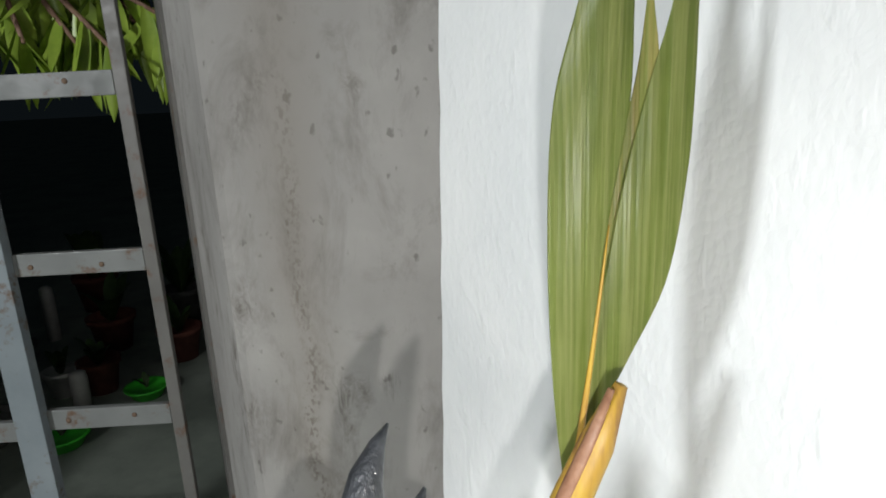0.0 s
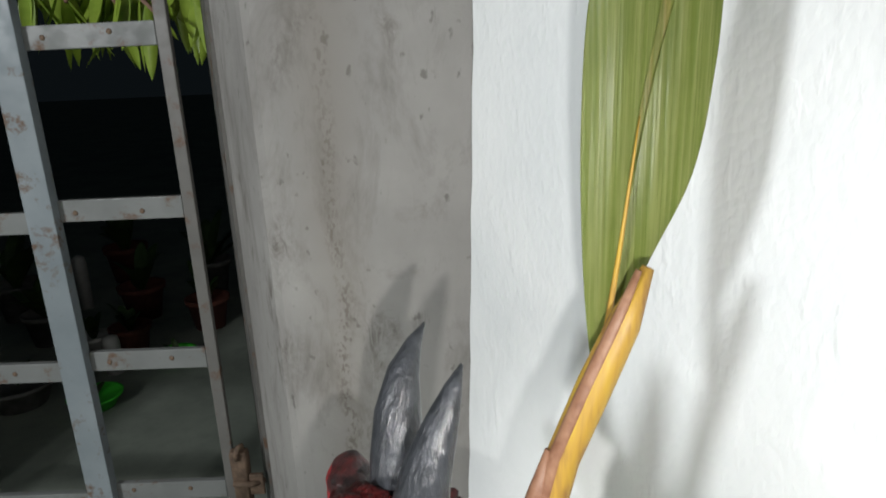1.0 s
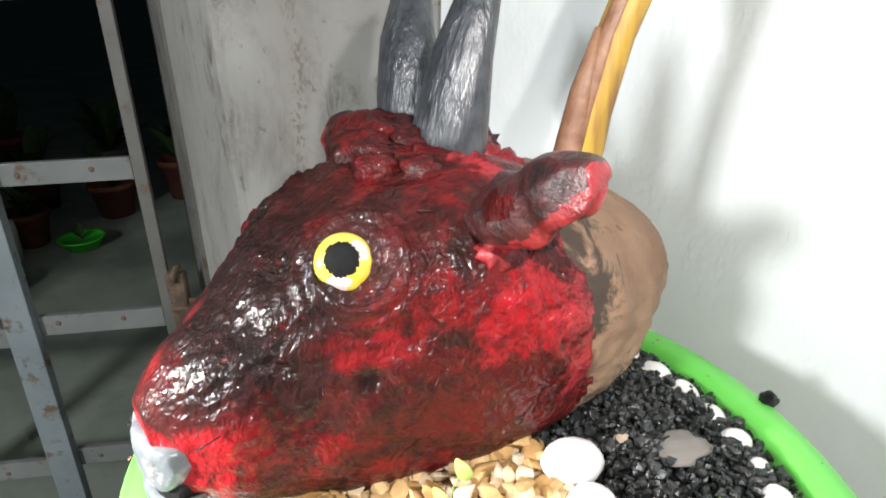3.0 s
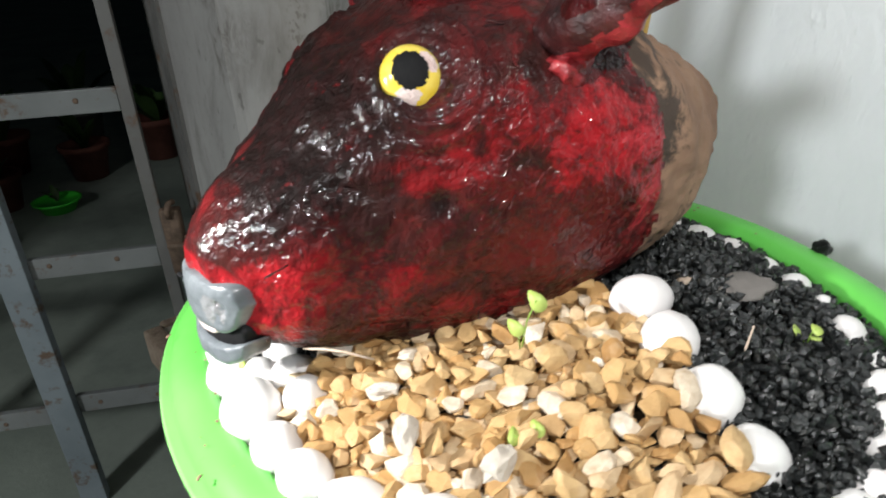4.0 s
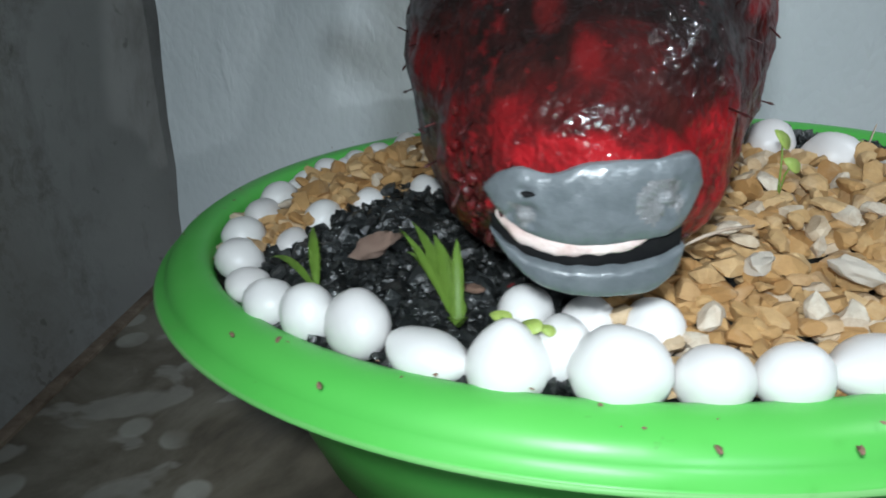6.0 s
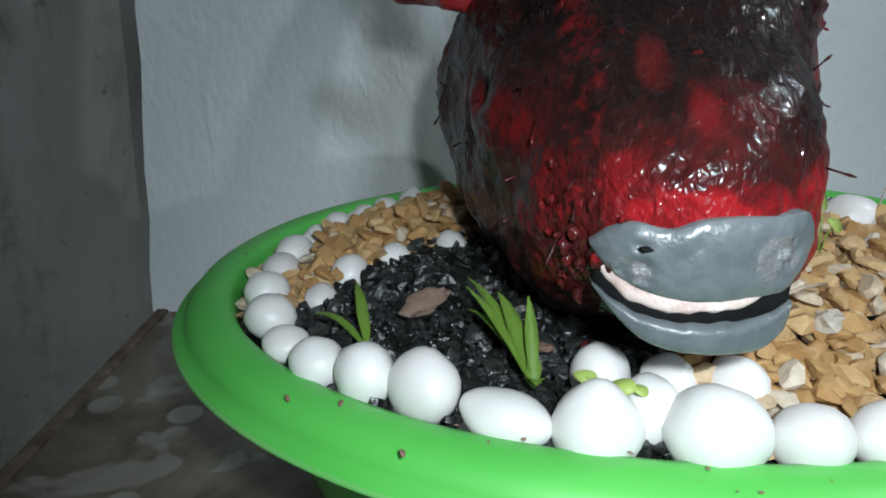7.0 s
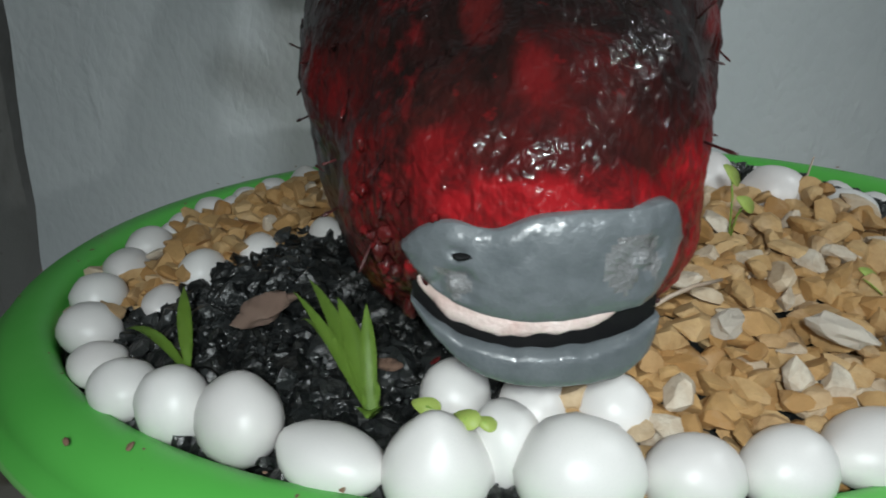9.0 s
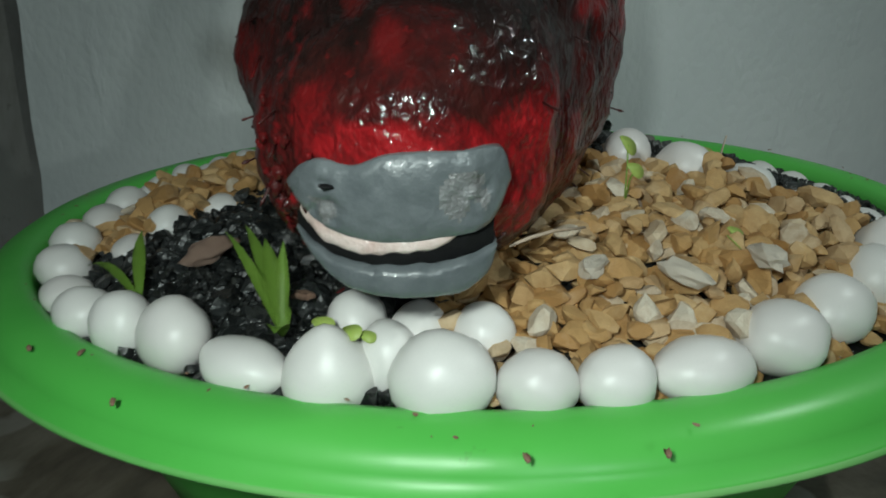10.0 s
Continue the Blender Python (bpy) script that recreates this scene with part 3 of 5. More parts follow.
def bed(x, y):
    """Height of the planted surface."""
    q = inside(x, y)
    side = min(1.0, max(0.0, ((x + 0.187) * -0.469 + (y - 0.2525) * 0.883 + 0.02) / 0.06))
    side -= 0.75 * side * min(1.0, max(0.0, ((x + 0.1) * 0.45 + y - 0.42) / 0.03))
    return RIM_Z + SLOPE * (x - BOWL.x) - 0.010 + (0.026 - 0.013 * side) * min(1.0, max(0.0, (1 - q) / 0.42)) + 0.003 * noise.noise((x * 40, y * 40, 0.3))


def bowl_spot(q, a):
    u, v = q * (RU - 0.026) * math.cos(a), q * (RV - 0.026) * math.sin(a)
    return BOWL.x + u * math.cos(TURN) - v * math.sin(TURN), BOWL.y + u * math.sin(TURN) + v * math.cos(TURN)


bm = bmesh.new()
rings = []
for i in range(25):
    rings.append([])
    for k in range(80):
        x, y = bowl_spot(i / 24, k * math.pi / 40)
        rings[-1].append(bm.verts.new((x, y, bed(x, y) - 0.004)))
for a, b in zip(rings, rings[1:]):
    for k in range(80):
        bm.faces.new((a[k], b[k], b[(k + 1) % 80], a[(k + 1) % 80]))
bmesh.ops.remove_doubles(bm, verts=rings[0], dist=1e-5)
single("soil_bed", bm, M_SOIL, "dark moist potting soil filling the green bowl", "soil", kind="stuff")

def ball(steps):
    b = bmesh.new()
    bmesh.ops.create_icosphere(b, subdivisions=steps, radius=1.0)
    out = [v.co.copy() for v in b.verts], [[v.index for v in f.verts] for f in b.faces]
    b.free()
    return out


COARSE, ROUND = ball(1), ball(2)


def chips(spots, lo, hi, flat, jag, tilt, shape=COARSE):
    """Many broken stones as plain vertex and face lists."""
    vs, fs = [], []
    for x, y, z in spots:
        size = rng.uniform(lo, hi)
        turn = Euler((rng.gauss(0, tilt), rng.gauss(0, tilt), rng.uniform(0, 6.28))).to_matrix()
        sx, sy, sz = size * rng.uniform(0.85, 1.2), size * rng.uniform(0.7, 1.0), size * rng.uniform(*flat)
        k0 = len(vs)
        cuts = [(Vector((rng.gauss(0, 1), rng.gauss(0, 1), rng.gauss(0, 1))).normalized(), rng.uniform(0.38, 0.72)) for _ in range(5 if shape is COARSE else 9)]
        for c in shape[0]:
            p = c * (1 + rng.uniform(-jag, jag))
            for n, d in cuts:
                over = p.dot(n) - d
                if over > 0:
                    p = p - n * over
            q = turn @ Vector((p.x * sx, p.y * sy, p.z * sz))
            vs.append((x + q.x, y + q.y, z + q.z))
        fs.extend([[k0 + i for i in f] for f in shape[1]])
    return vs, fs


def stuff(name, vs, fs, material, label, category):
    me = bpy.data.meshes.new(name)
    me.from_pydata(vs, [], fs)
    me.materials.append(material)
    return tagged(new(name, me), label, category, kind="stuff")


def sector(x, y):
    """Which bed a spot of the bowl belongs to."""
    a = math.degrees(math.atan2(y - BEDS.y, x - BEDS.x)) % 360
    if 212 < a < 290 and x < 0.022:
        return "front_gravel"
    if a >= 290 or a < 62 or (a >= 270 and x >= 0.022):
        return "back_soil"
    if a < 150 and (x + 0.1) * 0.45 + (y - 0.43) > -0.004:
        return "back_gravel"
    return "front_soil"


# ---- places of the white pebbles ----
RING = [  # x, y, half length along the rim, half width, half height, mesh
    (-0.189, 0.345, 0.0155, 0.013, 0.0155, 0), (-0.192, 0.370, 0.0135, 0.012, 0.0145, 1), (-0.191, 0.395, 0.0125, 0.0115, 0.0115, 3),
    (-0.189, 0.311, 0.0180, 0.012, 0.0105, 4), (-0.181, 0.280, 0.0160, 0.014, 0.0165, 2), (-0.169, 0.244, 0.0175, 0.015, 0.0165, 0),
    (-0.156, 0.216, 0.0135, 0.012, 0.0130, 1), (-0.143, 0.194, 0.0130, 0.012, 0.0130, 5), (-0.122, 0.171, 0.0185, 0.013, 0.0120, 3),
    (-0.093, 0.150, 0.0165, 0.015, 0.0145, 4), (-0.062, 0.135, 0.0165, 0.014, 0.0140, 0),
    (-0.0285, 0.121, 0.0150, 0.014, 0.0145, 5), (0.003, 0.117, 0.0150, 0.0145, 0.0160, 2),
    (-0.182, 0.420, 0.0115, 0.0105, 0.0085, 3), (-0.169, 0.441, 0.0125, 0.0120, 0.0120, 4),
    (-0.148, 0.463, 0.0125, 0.0115, 0.0115, 1), (-0.121, 0.478, 0.0140, 0.0105, 0.0100, 5), (-0.099, 0.488, 0.0125, 0.0110, 0.0110, 0),
    (-0.073, 0.491, 0.0105, 0.0095, 0.0095, 3), (-0.051, 0.493, 0.0105, 0.0095, 0.0105, 4), (-0.024, 0.491, 0.0100, 0.0090, 0.0090, 1),
    (-0.002, 0.489, 0.0095, 0.0090, 0.0085, 5), (0.024, 0.484, 0.0110, 0.0100, 0.0090, 2),
]
INNER = [  # dividing rows
    (0.027, 0.239, 0.811, 0.0165, 0.0125, 0.0125, 5, 0), (0.027, 0.209, 0.806, 0.0155, 0.0135, 0.0135, 70, 1),
    (0.030, 0.178, 0.797, 0.0150, 0.0140, 0.0140, 30, 4), (0.036, 0.151, 0.786, 0.0145, 0.0135, 0.0135, 40, 5),
    (-0.154, 0.288, 0.785, 0.0125, 0.0115, 0.0125, 10, 1), (-0.149, 0.264, 0.786, 0.0130, 0.0110, 0.0105, 30, 3), (-0.142, 0.242, 0.787, 0.0120, 0.0110, 0.0120, 60, 0),
    (-0.166, 0.266, 0.782, 0.0115, 0.0110, 0.0140, 0, 5),
    (-0.136, 0.438, 0.779, 0.0125, 0.0085, 0.0070, 30, 3), (-0.113, 0.436, 0.785, 0.0135, 0.0105, 0.0110, 20, 0), (-0.087, 0.426, 0.788, 0.0115, 0.0090, 0.0090, 20, 4),
    (-0.063, 0.403, 0.791, 0.0115, 0.0100, 0.0110, 40, 1),
]
KEEP_CLEAR = [(p[0], p[1], 0.85 * (p[2] + p[3]) / 2) for p in RING] + [(p[0], p[1], 0.85 * (p[3] + p[4]) / 2) for p in INNER]


def scatter(kind, count, gap, rmax=0.985):
    out, tries = [], 0
    while len(out) < count and tries < 60000:
        tries += 1
        x, y = bowl_spot(rmax * math.sqrt(rng.random()), rng.uniform(0, 6.283))
        if sector(x, y) != kind or any((x - p[0]) ** 2 + (y - p[1]) ** 2 < p[2] ** 2 for p in KEEP_CLEAR):
            continue
        if gap and any((x - p[0]) ** 2 + (y - p[1]) ** 2 < gap * gap for p in out):
            continue
        out.append((x, y, bed(x, y)))
    return out


for kind, name, label in (("front_gravel", "gravel", "broken tan stone chips heaped beside the carved coconut"), ("back_gravel", "gravel", "broken tan stone chips at the back of the bowl")):
    s1 = scatter(kind, 1050, 0.0060, 0.97)
    s2 = [(x, y, z + rng.uniform(0.003, 0.009)) for x, y, z in scatter(kind, 850, 0.0069, 0.90 if kind == "front_gravel" else 0.84)]
    vs, fs = chips(s1 + s2, 0.0050, 0.0106, (0.40, 0.66), 0.05, 0.40, ROUND)
    stuff(name, vs, fs, M_CHIP, label, "gravel")
for kind, label in (("front_soil", "black crumbly soil lumps in front of the seedling plants"), ("back_soil", "black charcoal-like soil lumps near the foam board")):
    s1 = [(x, y, z + rng.uniform(-0.002, 0.003)) for x, y, z in scatter(kind, 3600, 0.0)]
    s2 = [(x, y, z + rng.uniform(0.0, 0.003)) for x, y, z in scatter(kind, 420, 0.0058 if kind == "front_soil" else 0.005)]
    vs, fs = chips(s1, 0.0016, 0.0036, (0.6, 1.0), 0.25, 1.0)
    v2, f2 = chips(s2, 0.0034, 0.0092 if kind == "front_soil" else 0.0058, (0.5, 0.9), 0.22, 0.7, ROUND if kind == "front_soil" else COARSE)
    fs = fs + [[i + len(vs) for i in f] for f in f2]
    vs = vs + v2
    stuff("soil_lumps", vs, fs, M_SOIL, label, "soil")


# ---- white pebbles ----
def pebble_mesh(seed, blunt):
    b = bmesh.new()
    bmesh.ops.create_icosphere(b, subdivisions=3, radius=1.0)
    for v in b.verts:
        n = v.co.normalized()
        v.co *= 1 + 0.09 * noise.noise(n * 1.1 + Vector((seed * 3.7, 0, 0))) + 0.03 * noise.noise(n * 2.6 + Vector((0, seed * 2.1, 0)))
        v.co.x *= 1 + blunt * n.z
        v.co.y *= 1 + blunt * n.z
    return mesh_of("pebble", b, M_PEBBLE)


PEBBLES = [pebble_mesh(k, (-0.25 if k == 2 else 0.03)) for k in range(6)]


def pebble(x, y, z, sx, sy, sz, turn, which, label="smooth white pebble set along the bowl's rim", tip=(0, 0)):
    ob = new("pebble", PEBBLES[which])
    ob.matrix_world = pose(x, y, z, tip[0], tip[1], turn) @ Matrix.Diagonal((sx, sy, sz, 1))
    return tagged(ob, label, "pebble", "white pebbles in the bowl")


def outward(x, y):
    return math.degrees(math.atan2(y - BOWL.y, x - BOWL.x))


for x, y, a, b, c, which in RING:
    pebble(x, y, RIM_Z + SLOPE * (x - BOWL.x) - 0.008 + c * 0.62, b, a, c * 0.94, outward(x, y) + rng.uniform(-12, 12), which)
for k in range(24):  # the far side of the ring, next to the foam board
    a = radians(-100 + 7.6 * k)
    x, y = bowl_spot(0.905, a)
    if a < radians(82):
        h = rng.uniform(0.0075, 0.0105)
        pebble(x, y, RIM_Z + SLOPE * (x - BOWL.x) - 0.011 + h * 0.45, 0.0095, rng.uniform(0.0090, 0.0125), h, outward(x, y) + rng.uniform(-15, 15), k % 6)
for x, y, z, a, b, c, turn, which in INNER:
    pebble(x, y, z + (0.007 if x > 0 else -0.002), a, b, c, turn, which, "smooth white pebble in a row dividing the beds")

# ---- carved coconut head ----
HEAD = pose(-0.187, 0.2525, 0.785, 0, 0, 28)
TOPS = [(0, 0.078), (0.004, 0.086), (0.012, 0.096), (0.03, 0.111), (0.053, 0.130), (0.078, 0.151), (0.102, 0.165), (0.125, 0.176), (0.16, 0.181), (0.2, 0.173), (0.25, 0.153), (0.3, 0.131), (0.335, 0.108), (0.352, 0.082)]
LOWS = [(0, 0.043), (0.012, 0.037), (0.03, 0.026), (0.06, 0.013), (0.1, 0.004), (0.15, 0.001), (0.2, 0.006), (0.25, 0.018), (0.3, 0.036), (0.335, 0.058), (0.352, 0.082)]
NEAR = [(0, 0.010), (0.007, 0.0150), (0.015, 0.0250), (0.03, 0.0385), (0.05, 0.0445), (0.1, 0.0655), (0.14, 0.083), (0.19, 0.0945), (0.24, 0.089), (0.29, 0.070), (0.32, 0.049), (0.342, 0.026), (0.352, 0.004)]
FAR = [(0, 0.016), (0.007, 0.025), (0.015, 0.037), (0.03, 0.0475), (0.05, 0.0560), (0.1, 0.0715), (0.14, 0.081), (0.19, 0.089), (0.24, 0.088), (0.29, 0.0735), (0.32, 0.053), (0.342, 0.027), (0.352, 0.004)]


def head_point(s, a):
    zt, zb, w = curve_at(TOPS, s), curve_at(LOWS, s), max(0.003, curve_at(FAR if math.cos(a) > 0 else NEAR, s))
    zc, h = (zt + zb) / 2, max(0.003, (zt - zb) / 2)
    ca, sa = math.cos(a), math.sin(a)
    e = 0.82 if s < 0.22 else 0.82 + 0.18 * min(1, (s - 0.22) / 0.08)
    if ca > 0 and sa > 0:  # rounder over the far shoulder
        e += (1.0 - e) * min(1.0, ca * 3)
    y = w * math.copysign(abs(ca) ** e, ca)
    z = h * math.copysign(abs(sa) ** e, sa)
    return Vector((s, -0.008 + y, zc + z))


bm = bmesh.new()
NS, NA = 200, 220
grid = []
for i in range(NS + 1):
    s = 0.005 + 0.347 * (0.5 - 0.5 * math.cos(math.pi * i / NS)) * 0.6 + 0.347 * i / NS * 0.4
    row = []
    for k in range(NA):
        a = 2 * math.pi * k / NA
        p = head_point(s, a)
        n = Vector((0, p.y + 0.008, p.z - 0.09)).normalized()
        d = 0.0045 * noise.noise(p * 26) + 0.0022 * noise.noise(p * 60 + Vector((3, 0, 0)))
        d += 0.0012 * noise.noise(Vector((p.x * 60, p.y * 190, p.z * 190))) + 0.0007 * noise.noise(p * 310)
        # brow and cheek swellings round each eye
        for side in (-1, 1):
            q = p - Vector((0.095, -0.008 + side * 0.05, 0.150))
            d += 0.006 * math.exp(-((q.length - 0.021) / 0.008) ** 2) * (1 if p.y * side > -0.01 else 0)
            q = p - Vector((0.085, -0.008 + side * 0.07, 0.098))
            d += 0.003 * math.exp(-(q.length / 0.022) ** 2)
            q = p - Vector((0.0925, -0.008 + side * 0.066, 0.097))
            d -= 0.006 * math.exp(-(q.length / 0.006) ** 2)
            q = p - Vector((0.095, -0.008 + side * 0.05, 0.150))
            d += 0.0022 * math.sin(q.length * 900) * math.exp(-((q.length - 0.024) / 0.010) ** 2)
        row.append(bm.verts.new(p + n * d))
    grid.append(row)
for i in range(NS):
    for k in range(NA):
        f = bm.faces.new((grid[i][k], grid[i][(k + 1) % NA], grid[i + 1][(k + 1) % NA], grid[i + 1][k]))
        c = f.calc_center_median()
        edge = 0.203 + 0.10 * (0.06 - c.z) * (1 if c.z < 0.06 else 0.2) + 0.011 * noise.noise(c * 40) + 0.006 * noise.noise(c * 110)
        f.material_index = 1 if c.x > edge or (c.x > 0.07 and c.z < curve_at(LOWS, c.x) + 0.009 + 0.003 * noise.noise(c * 60)) else 0
bm.faces.new(grid[0][::-1])
bm.faces.new(grid[-1])


def blob(bm, centre, size, turn, index, wob=0.12, freq=1.6, sub=3):
    out = bmesh.ops.create_icosphere(bm, subdivisions=sub, radius=1.0)["verts"]
    rot = Euler([radians(t) for t in turn]).to_matrix()
    for v in out:
        n = v.co.normalized()
        f = 1 + wob * noise.noise(n * freq + Vector(centre) * 40)
        v.co = Vector(centre) + rot @ Vector((n.x * size[0] * f, n.y * size[1] * f, n.z * size[2] * f))
    for f in {f for v in out for f in v.link_faces}:
        f.material_index = index
    return out


# muzzle pad with two nostril lobes, teeth and lower lip
def face_x(y):
    return -0.0006 + (0.012 if y > -0.002 else 0.009) * ((y + 0.002) / 0.032) ** 2


def band(bm, y0, y1, top, low, sunk, deep, index, edge, rough, patch=None, nv=72, ng=22):
    """A slab across the muzzle between two edge lines, its front face rounded over at top and foot."""
    rows = []
    for i in range(nv + 1):
        f = -math.cos(math.pi * i / nv) * 0.5 + 0.5
        y = y0 + (y1 - y0) * f
        zt, zb = top(y), low(y)
        if zt < zb + 0.0004:
            zt = zb + 0.0004
        ring = []
        for j in range(ng + 1):
            g = -math.cos(math.pi * j / ng)
            z = (zt + zb) / 2 + g * (zt - zb) / 2
            q = Vector((0, y * 1.0, z))
            x = face_x(y) + sunk + edge * abs(g) ** 5 + edge * abs(2 * f - 1) ** 9 + rough * noise.noise(q * 170) + rough * 0.7 * noise.noise(q * 420)
            x -= 0.0009 * math.exp(-((abs(2 * f - 1) - 0.68) / 0.2) ** 2) * (1 if patch else 0)
            if patch:
                for py, pz, ry, rz_, d in patch:
                    e = ((y - py) / ry) ** 2 + ((z - pz) / rz_) ** 2
                    x += d * math.exp(-e * e) * (0.6 + 1.2 * noise.noise(q * 330))
            ring.append(bm.verts.new((x, y - 0.002, z)))
        for zz in (zt - 0.0006, zb + 0.0006):
            ring.append(bm.verts.new((face_x(y) + sunk + deep, y - 0.002, zz)))
        rows.append(ring)
    n = len(rows[0])
    for a, b in zip(rows, rows[1:]):
        for k in range(n):
            f = bm.faces.new((a[k], a[(k + 1) % n], b[(k + 1) % n], b[k]))
            f.material_index = index
            if patch:
                c = f.calc_center_median()
                e = min(((c.y - py) / ry) ** 2 + ((c.z - pz) / rz_) ** 2 for py, pz, ry, rz_, d in patch)
                if e < 0.95 and noise.noise(c * 170) > -0.12:
                    f.material_index = 8
    bm.faces.new(rows[0][::-1]).material_index = index
    bm.faces.new(rows[-1]).material_index = index


DROP = 0.0032
LIP_TOP = [(-0.0333, 0.0675), (-0.0315, 0.0735), (-0.0285, 0.0757), (-0.019, 0.0752), (-0.008, 0.0750), (0.002, 0.0740), (0.010, 0.0710), (0.0145, 0.0712), (0.0205, 0.0718), (0.0270, 0.0690), (0.0318, 0.0640)]
LIP_LOW = [(-0.0333, 0.0655), (-0.031, 0.0590), (-0.0275, 0.0540), (-0.022, 0.0518), (-0.013, 0.0508), (-0.005, 0.0497), (0.005, 0.0496), (0.014, 0.0508), (0.0238, 0.0545), (0.0290, 0.0585), (0.0318, 0.0625)]
TOOTH_LOW = [(-0.0215, 0.0520), (-0.016, 0.0488), (-0.012, 0.0472), (-0.001, 0.0455), (0.0094, 0.0452), (0.020, 0.0473), (0.0280, 0.0540)]
GAP_LOW = [(-0.0295, 0.0470), (-0.024, 0.0450), (-0.0125, 0.0430), (-0.0015, 0.0419), (0.009, 0.0420), (0.020, 0.0442), (0.0295, 0.0500)]
CHIN = [(-0.0300, 0.0455), (-0.0288, 0.0395), (-0.0260, 0.0362), (-0.020, 0.0328), (-0.014, 0.0321), (0.003, 0.0322), (0.015, 0.0348), (0.024, 0.0418), (0.0298, 0.0485)]
band(bm, -0.0333, 0.0318, lambda y: curve_at(LIP_TOP, y) - DROP, lambda y: curve_at(LIP_LOW, y) - DROP, 0.0, 0.016, 3, 0.0020, 0.0005,
     ((0.0195, 0.0543, 0.0060, 0.0040, 0.0028), (0.0185, 0.0623, 0.0020, 0.0011, 0.0030), (-0.0225, 0.0598, 0.0075, 0.0075, 0.0016)))
band(bm, -0.0215, 0.0280, lambda y: curve_at(LIP_LOW, y) - DROP + 0.002, lambda y: curve_at(TOOTH_LOW, y) - DROP + 0.0011 * noise.noise((y * 260, 1.7, 0)), 0.0022, 0.012, 4, 0.0012, 0.0004, None, 50, 8)
band(bm, -0.0290, 0.0295, lambda y: curve_at(LIP_LOW, y) - DROP + 0.001, lambda y: curve_at(GAP_LOW, y) - DROP - 0.001, 0.0036, 0.012, 6, 0.001, 0.0003, None, 50, 8)
band(bm, -0.0300, 0.0298, lambda y: curve_at(GAP_LOW, y) - DROP + 0.0011 * noise.noise((y * 210, 5.2, 0)), lambda y: curve_at(CHIN, y) - DROP, 0.0004, 0.016, 3, 0.0030, 0.0004, None, 60, 12)
# black blob that puts the left nostril pit's shade into colour
blob(bm, (0.0026, 0.0160, 0.0620), (0.0016, 0.0024, 0.0008), (10, 0, 25), 6, 0.3, sub=2)
blob(bm, (0.018, -0.002, 0.039), (0.012, 0.026, 0.0065), (0, 0, 0), 3, 0.08)
# eyes
for side in (-1, 1):
    base = Vector((0.095, -0.008 - 0.0425, 0.148)) if side < 0 else Vector((0.095, 0.027, 0.140))
    look_way = Vector((-0.22, side * 0.88, 0.34)).normalized()
    turn = look_way.to_track_quat("Z", "Y").to_matrix()
    pupil_way = turn.inverted() @ (look_way + Vector((-0.24, 0, 0.28))).normalized()
    whites = [turn.inverted() @ (look_way + Vector(w)).normalized() for w in ((-0.45, 0, -0.75), (0.7, 0, 0.45))]
    out = bmesh.ops.create_uvsphere(bm, u_segments=48, v_segments=40, radius=1.0)["verts"]
    for f in {f for v in out for f in v.link_faces}:
        c = f.calc_center_median().normalized()
        w = 0.05 * noise.noise(c * 3)
        f.material_index = 6 if c.dot(pupil_way) + w * 0.5 > 0.81 else (4 if max(c.dot(q) for q in whites) + w > 0.93 else 5)
    for v in out:
        v.co = base + turn @ Vector((v.co.x * 0.0136, v.co.y * 0.0136, v.co.z * 0.0082))
# horns
tube(bm, [(0.176, -0.004, 0.130), (0.180, -0.004, 0.155), (0.187, -0.006, 0.190), (0.194, -0.008, 0.225), (0.205, -0.009, 0.255), (0.215, -0.008, 0.277), (0.222, -0.007, 0.291)],
     [0.0272, 0.0272, 0.0240, 0.0190, 0.0132, 0.0070, 0.0012], 24, True, 0.75, 2)
tube(bm, [(0.196, 0.050, 0.140), (0.199, 0.053, 0.165), (0.203, 0.060, 0.195), (0.209, 0.069, 0.225), (0.219, 0.077, 0.252), (0.231, 0.082, 0.270), (0.241, 0.084, 0.282)],
     [0.025, 0.0262, 0.0255, 0.0215, 0.0150, 0.0075, 0.0012], 24, True, 0.75, 2)
# raised paint paste round the horn roots
for k in range(26):
    a = rng.uniform(0, 6.283)
    c = Vector((0.188 + 0.032 * math.cos(a) * rng.uniform(0.6, 1.1), 0.022 + 0.058 * math.sin(a) * rng.uniform(0.7, 1.05), 0))
    c.z = 0.168 - 1.8 * (c.y - 0.0) ** 2 + rng.uniform(-0.004, 0.006)
    r = rng.uniform(0.008, 0.014)
    blob(bm, c, (r, r * rng.uniform(0.7, 1.0), r * rng.uniform(0.6, 1.0)), (rng.uniform(-30, 30), rng.uniform(-30, 30), 0), 7 if rng.random() < 0.45 else 0, 0.55, 2.4)
for c, size in (((0.166, 0.036, 0.166), (0.030, 0.036, 0.024)), ((0.150, 0.008, 0.168), (0.030, 0.030, 0.018)), ((0.176, -0.016, 0.164), (0.026, 0.022, 0.018))):
    blob(bm, c, size, (0, 12, 0), 0, 0.3, 2.6, 4)
for c, r in (((0.132, -0.018, 0.176), 0.012), ((0.150, -0.030, 0.174), 0.012), ((0.205, -0.030, 0.164), 0.014), ((0.165, 0.000, 0.180), 0.013)):
    blob(bm, c, (r, r * 0.9, r * 0.7), (0, 0, 0), 0, 0.5, 2.2)
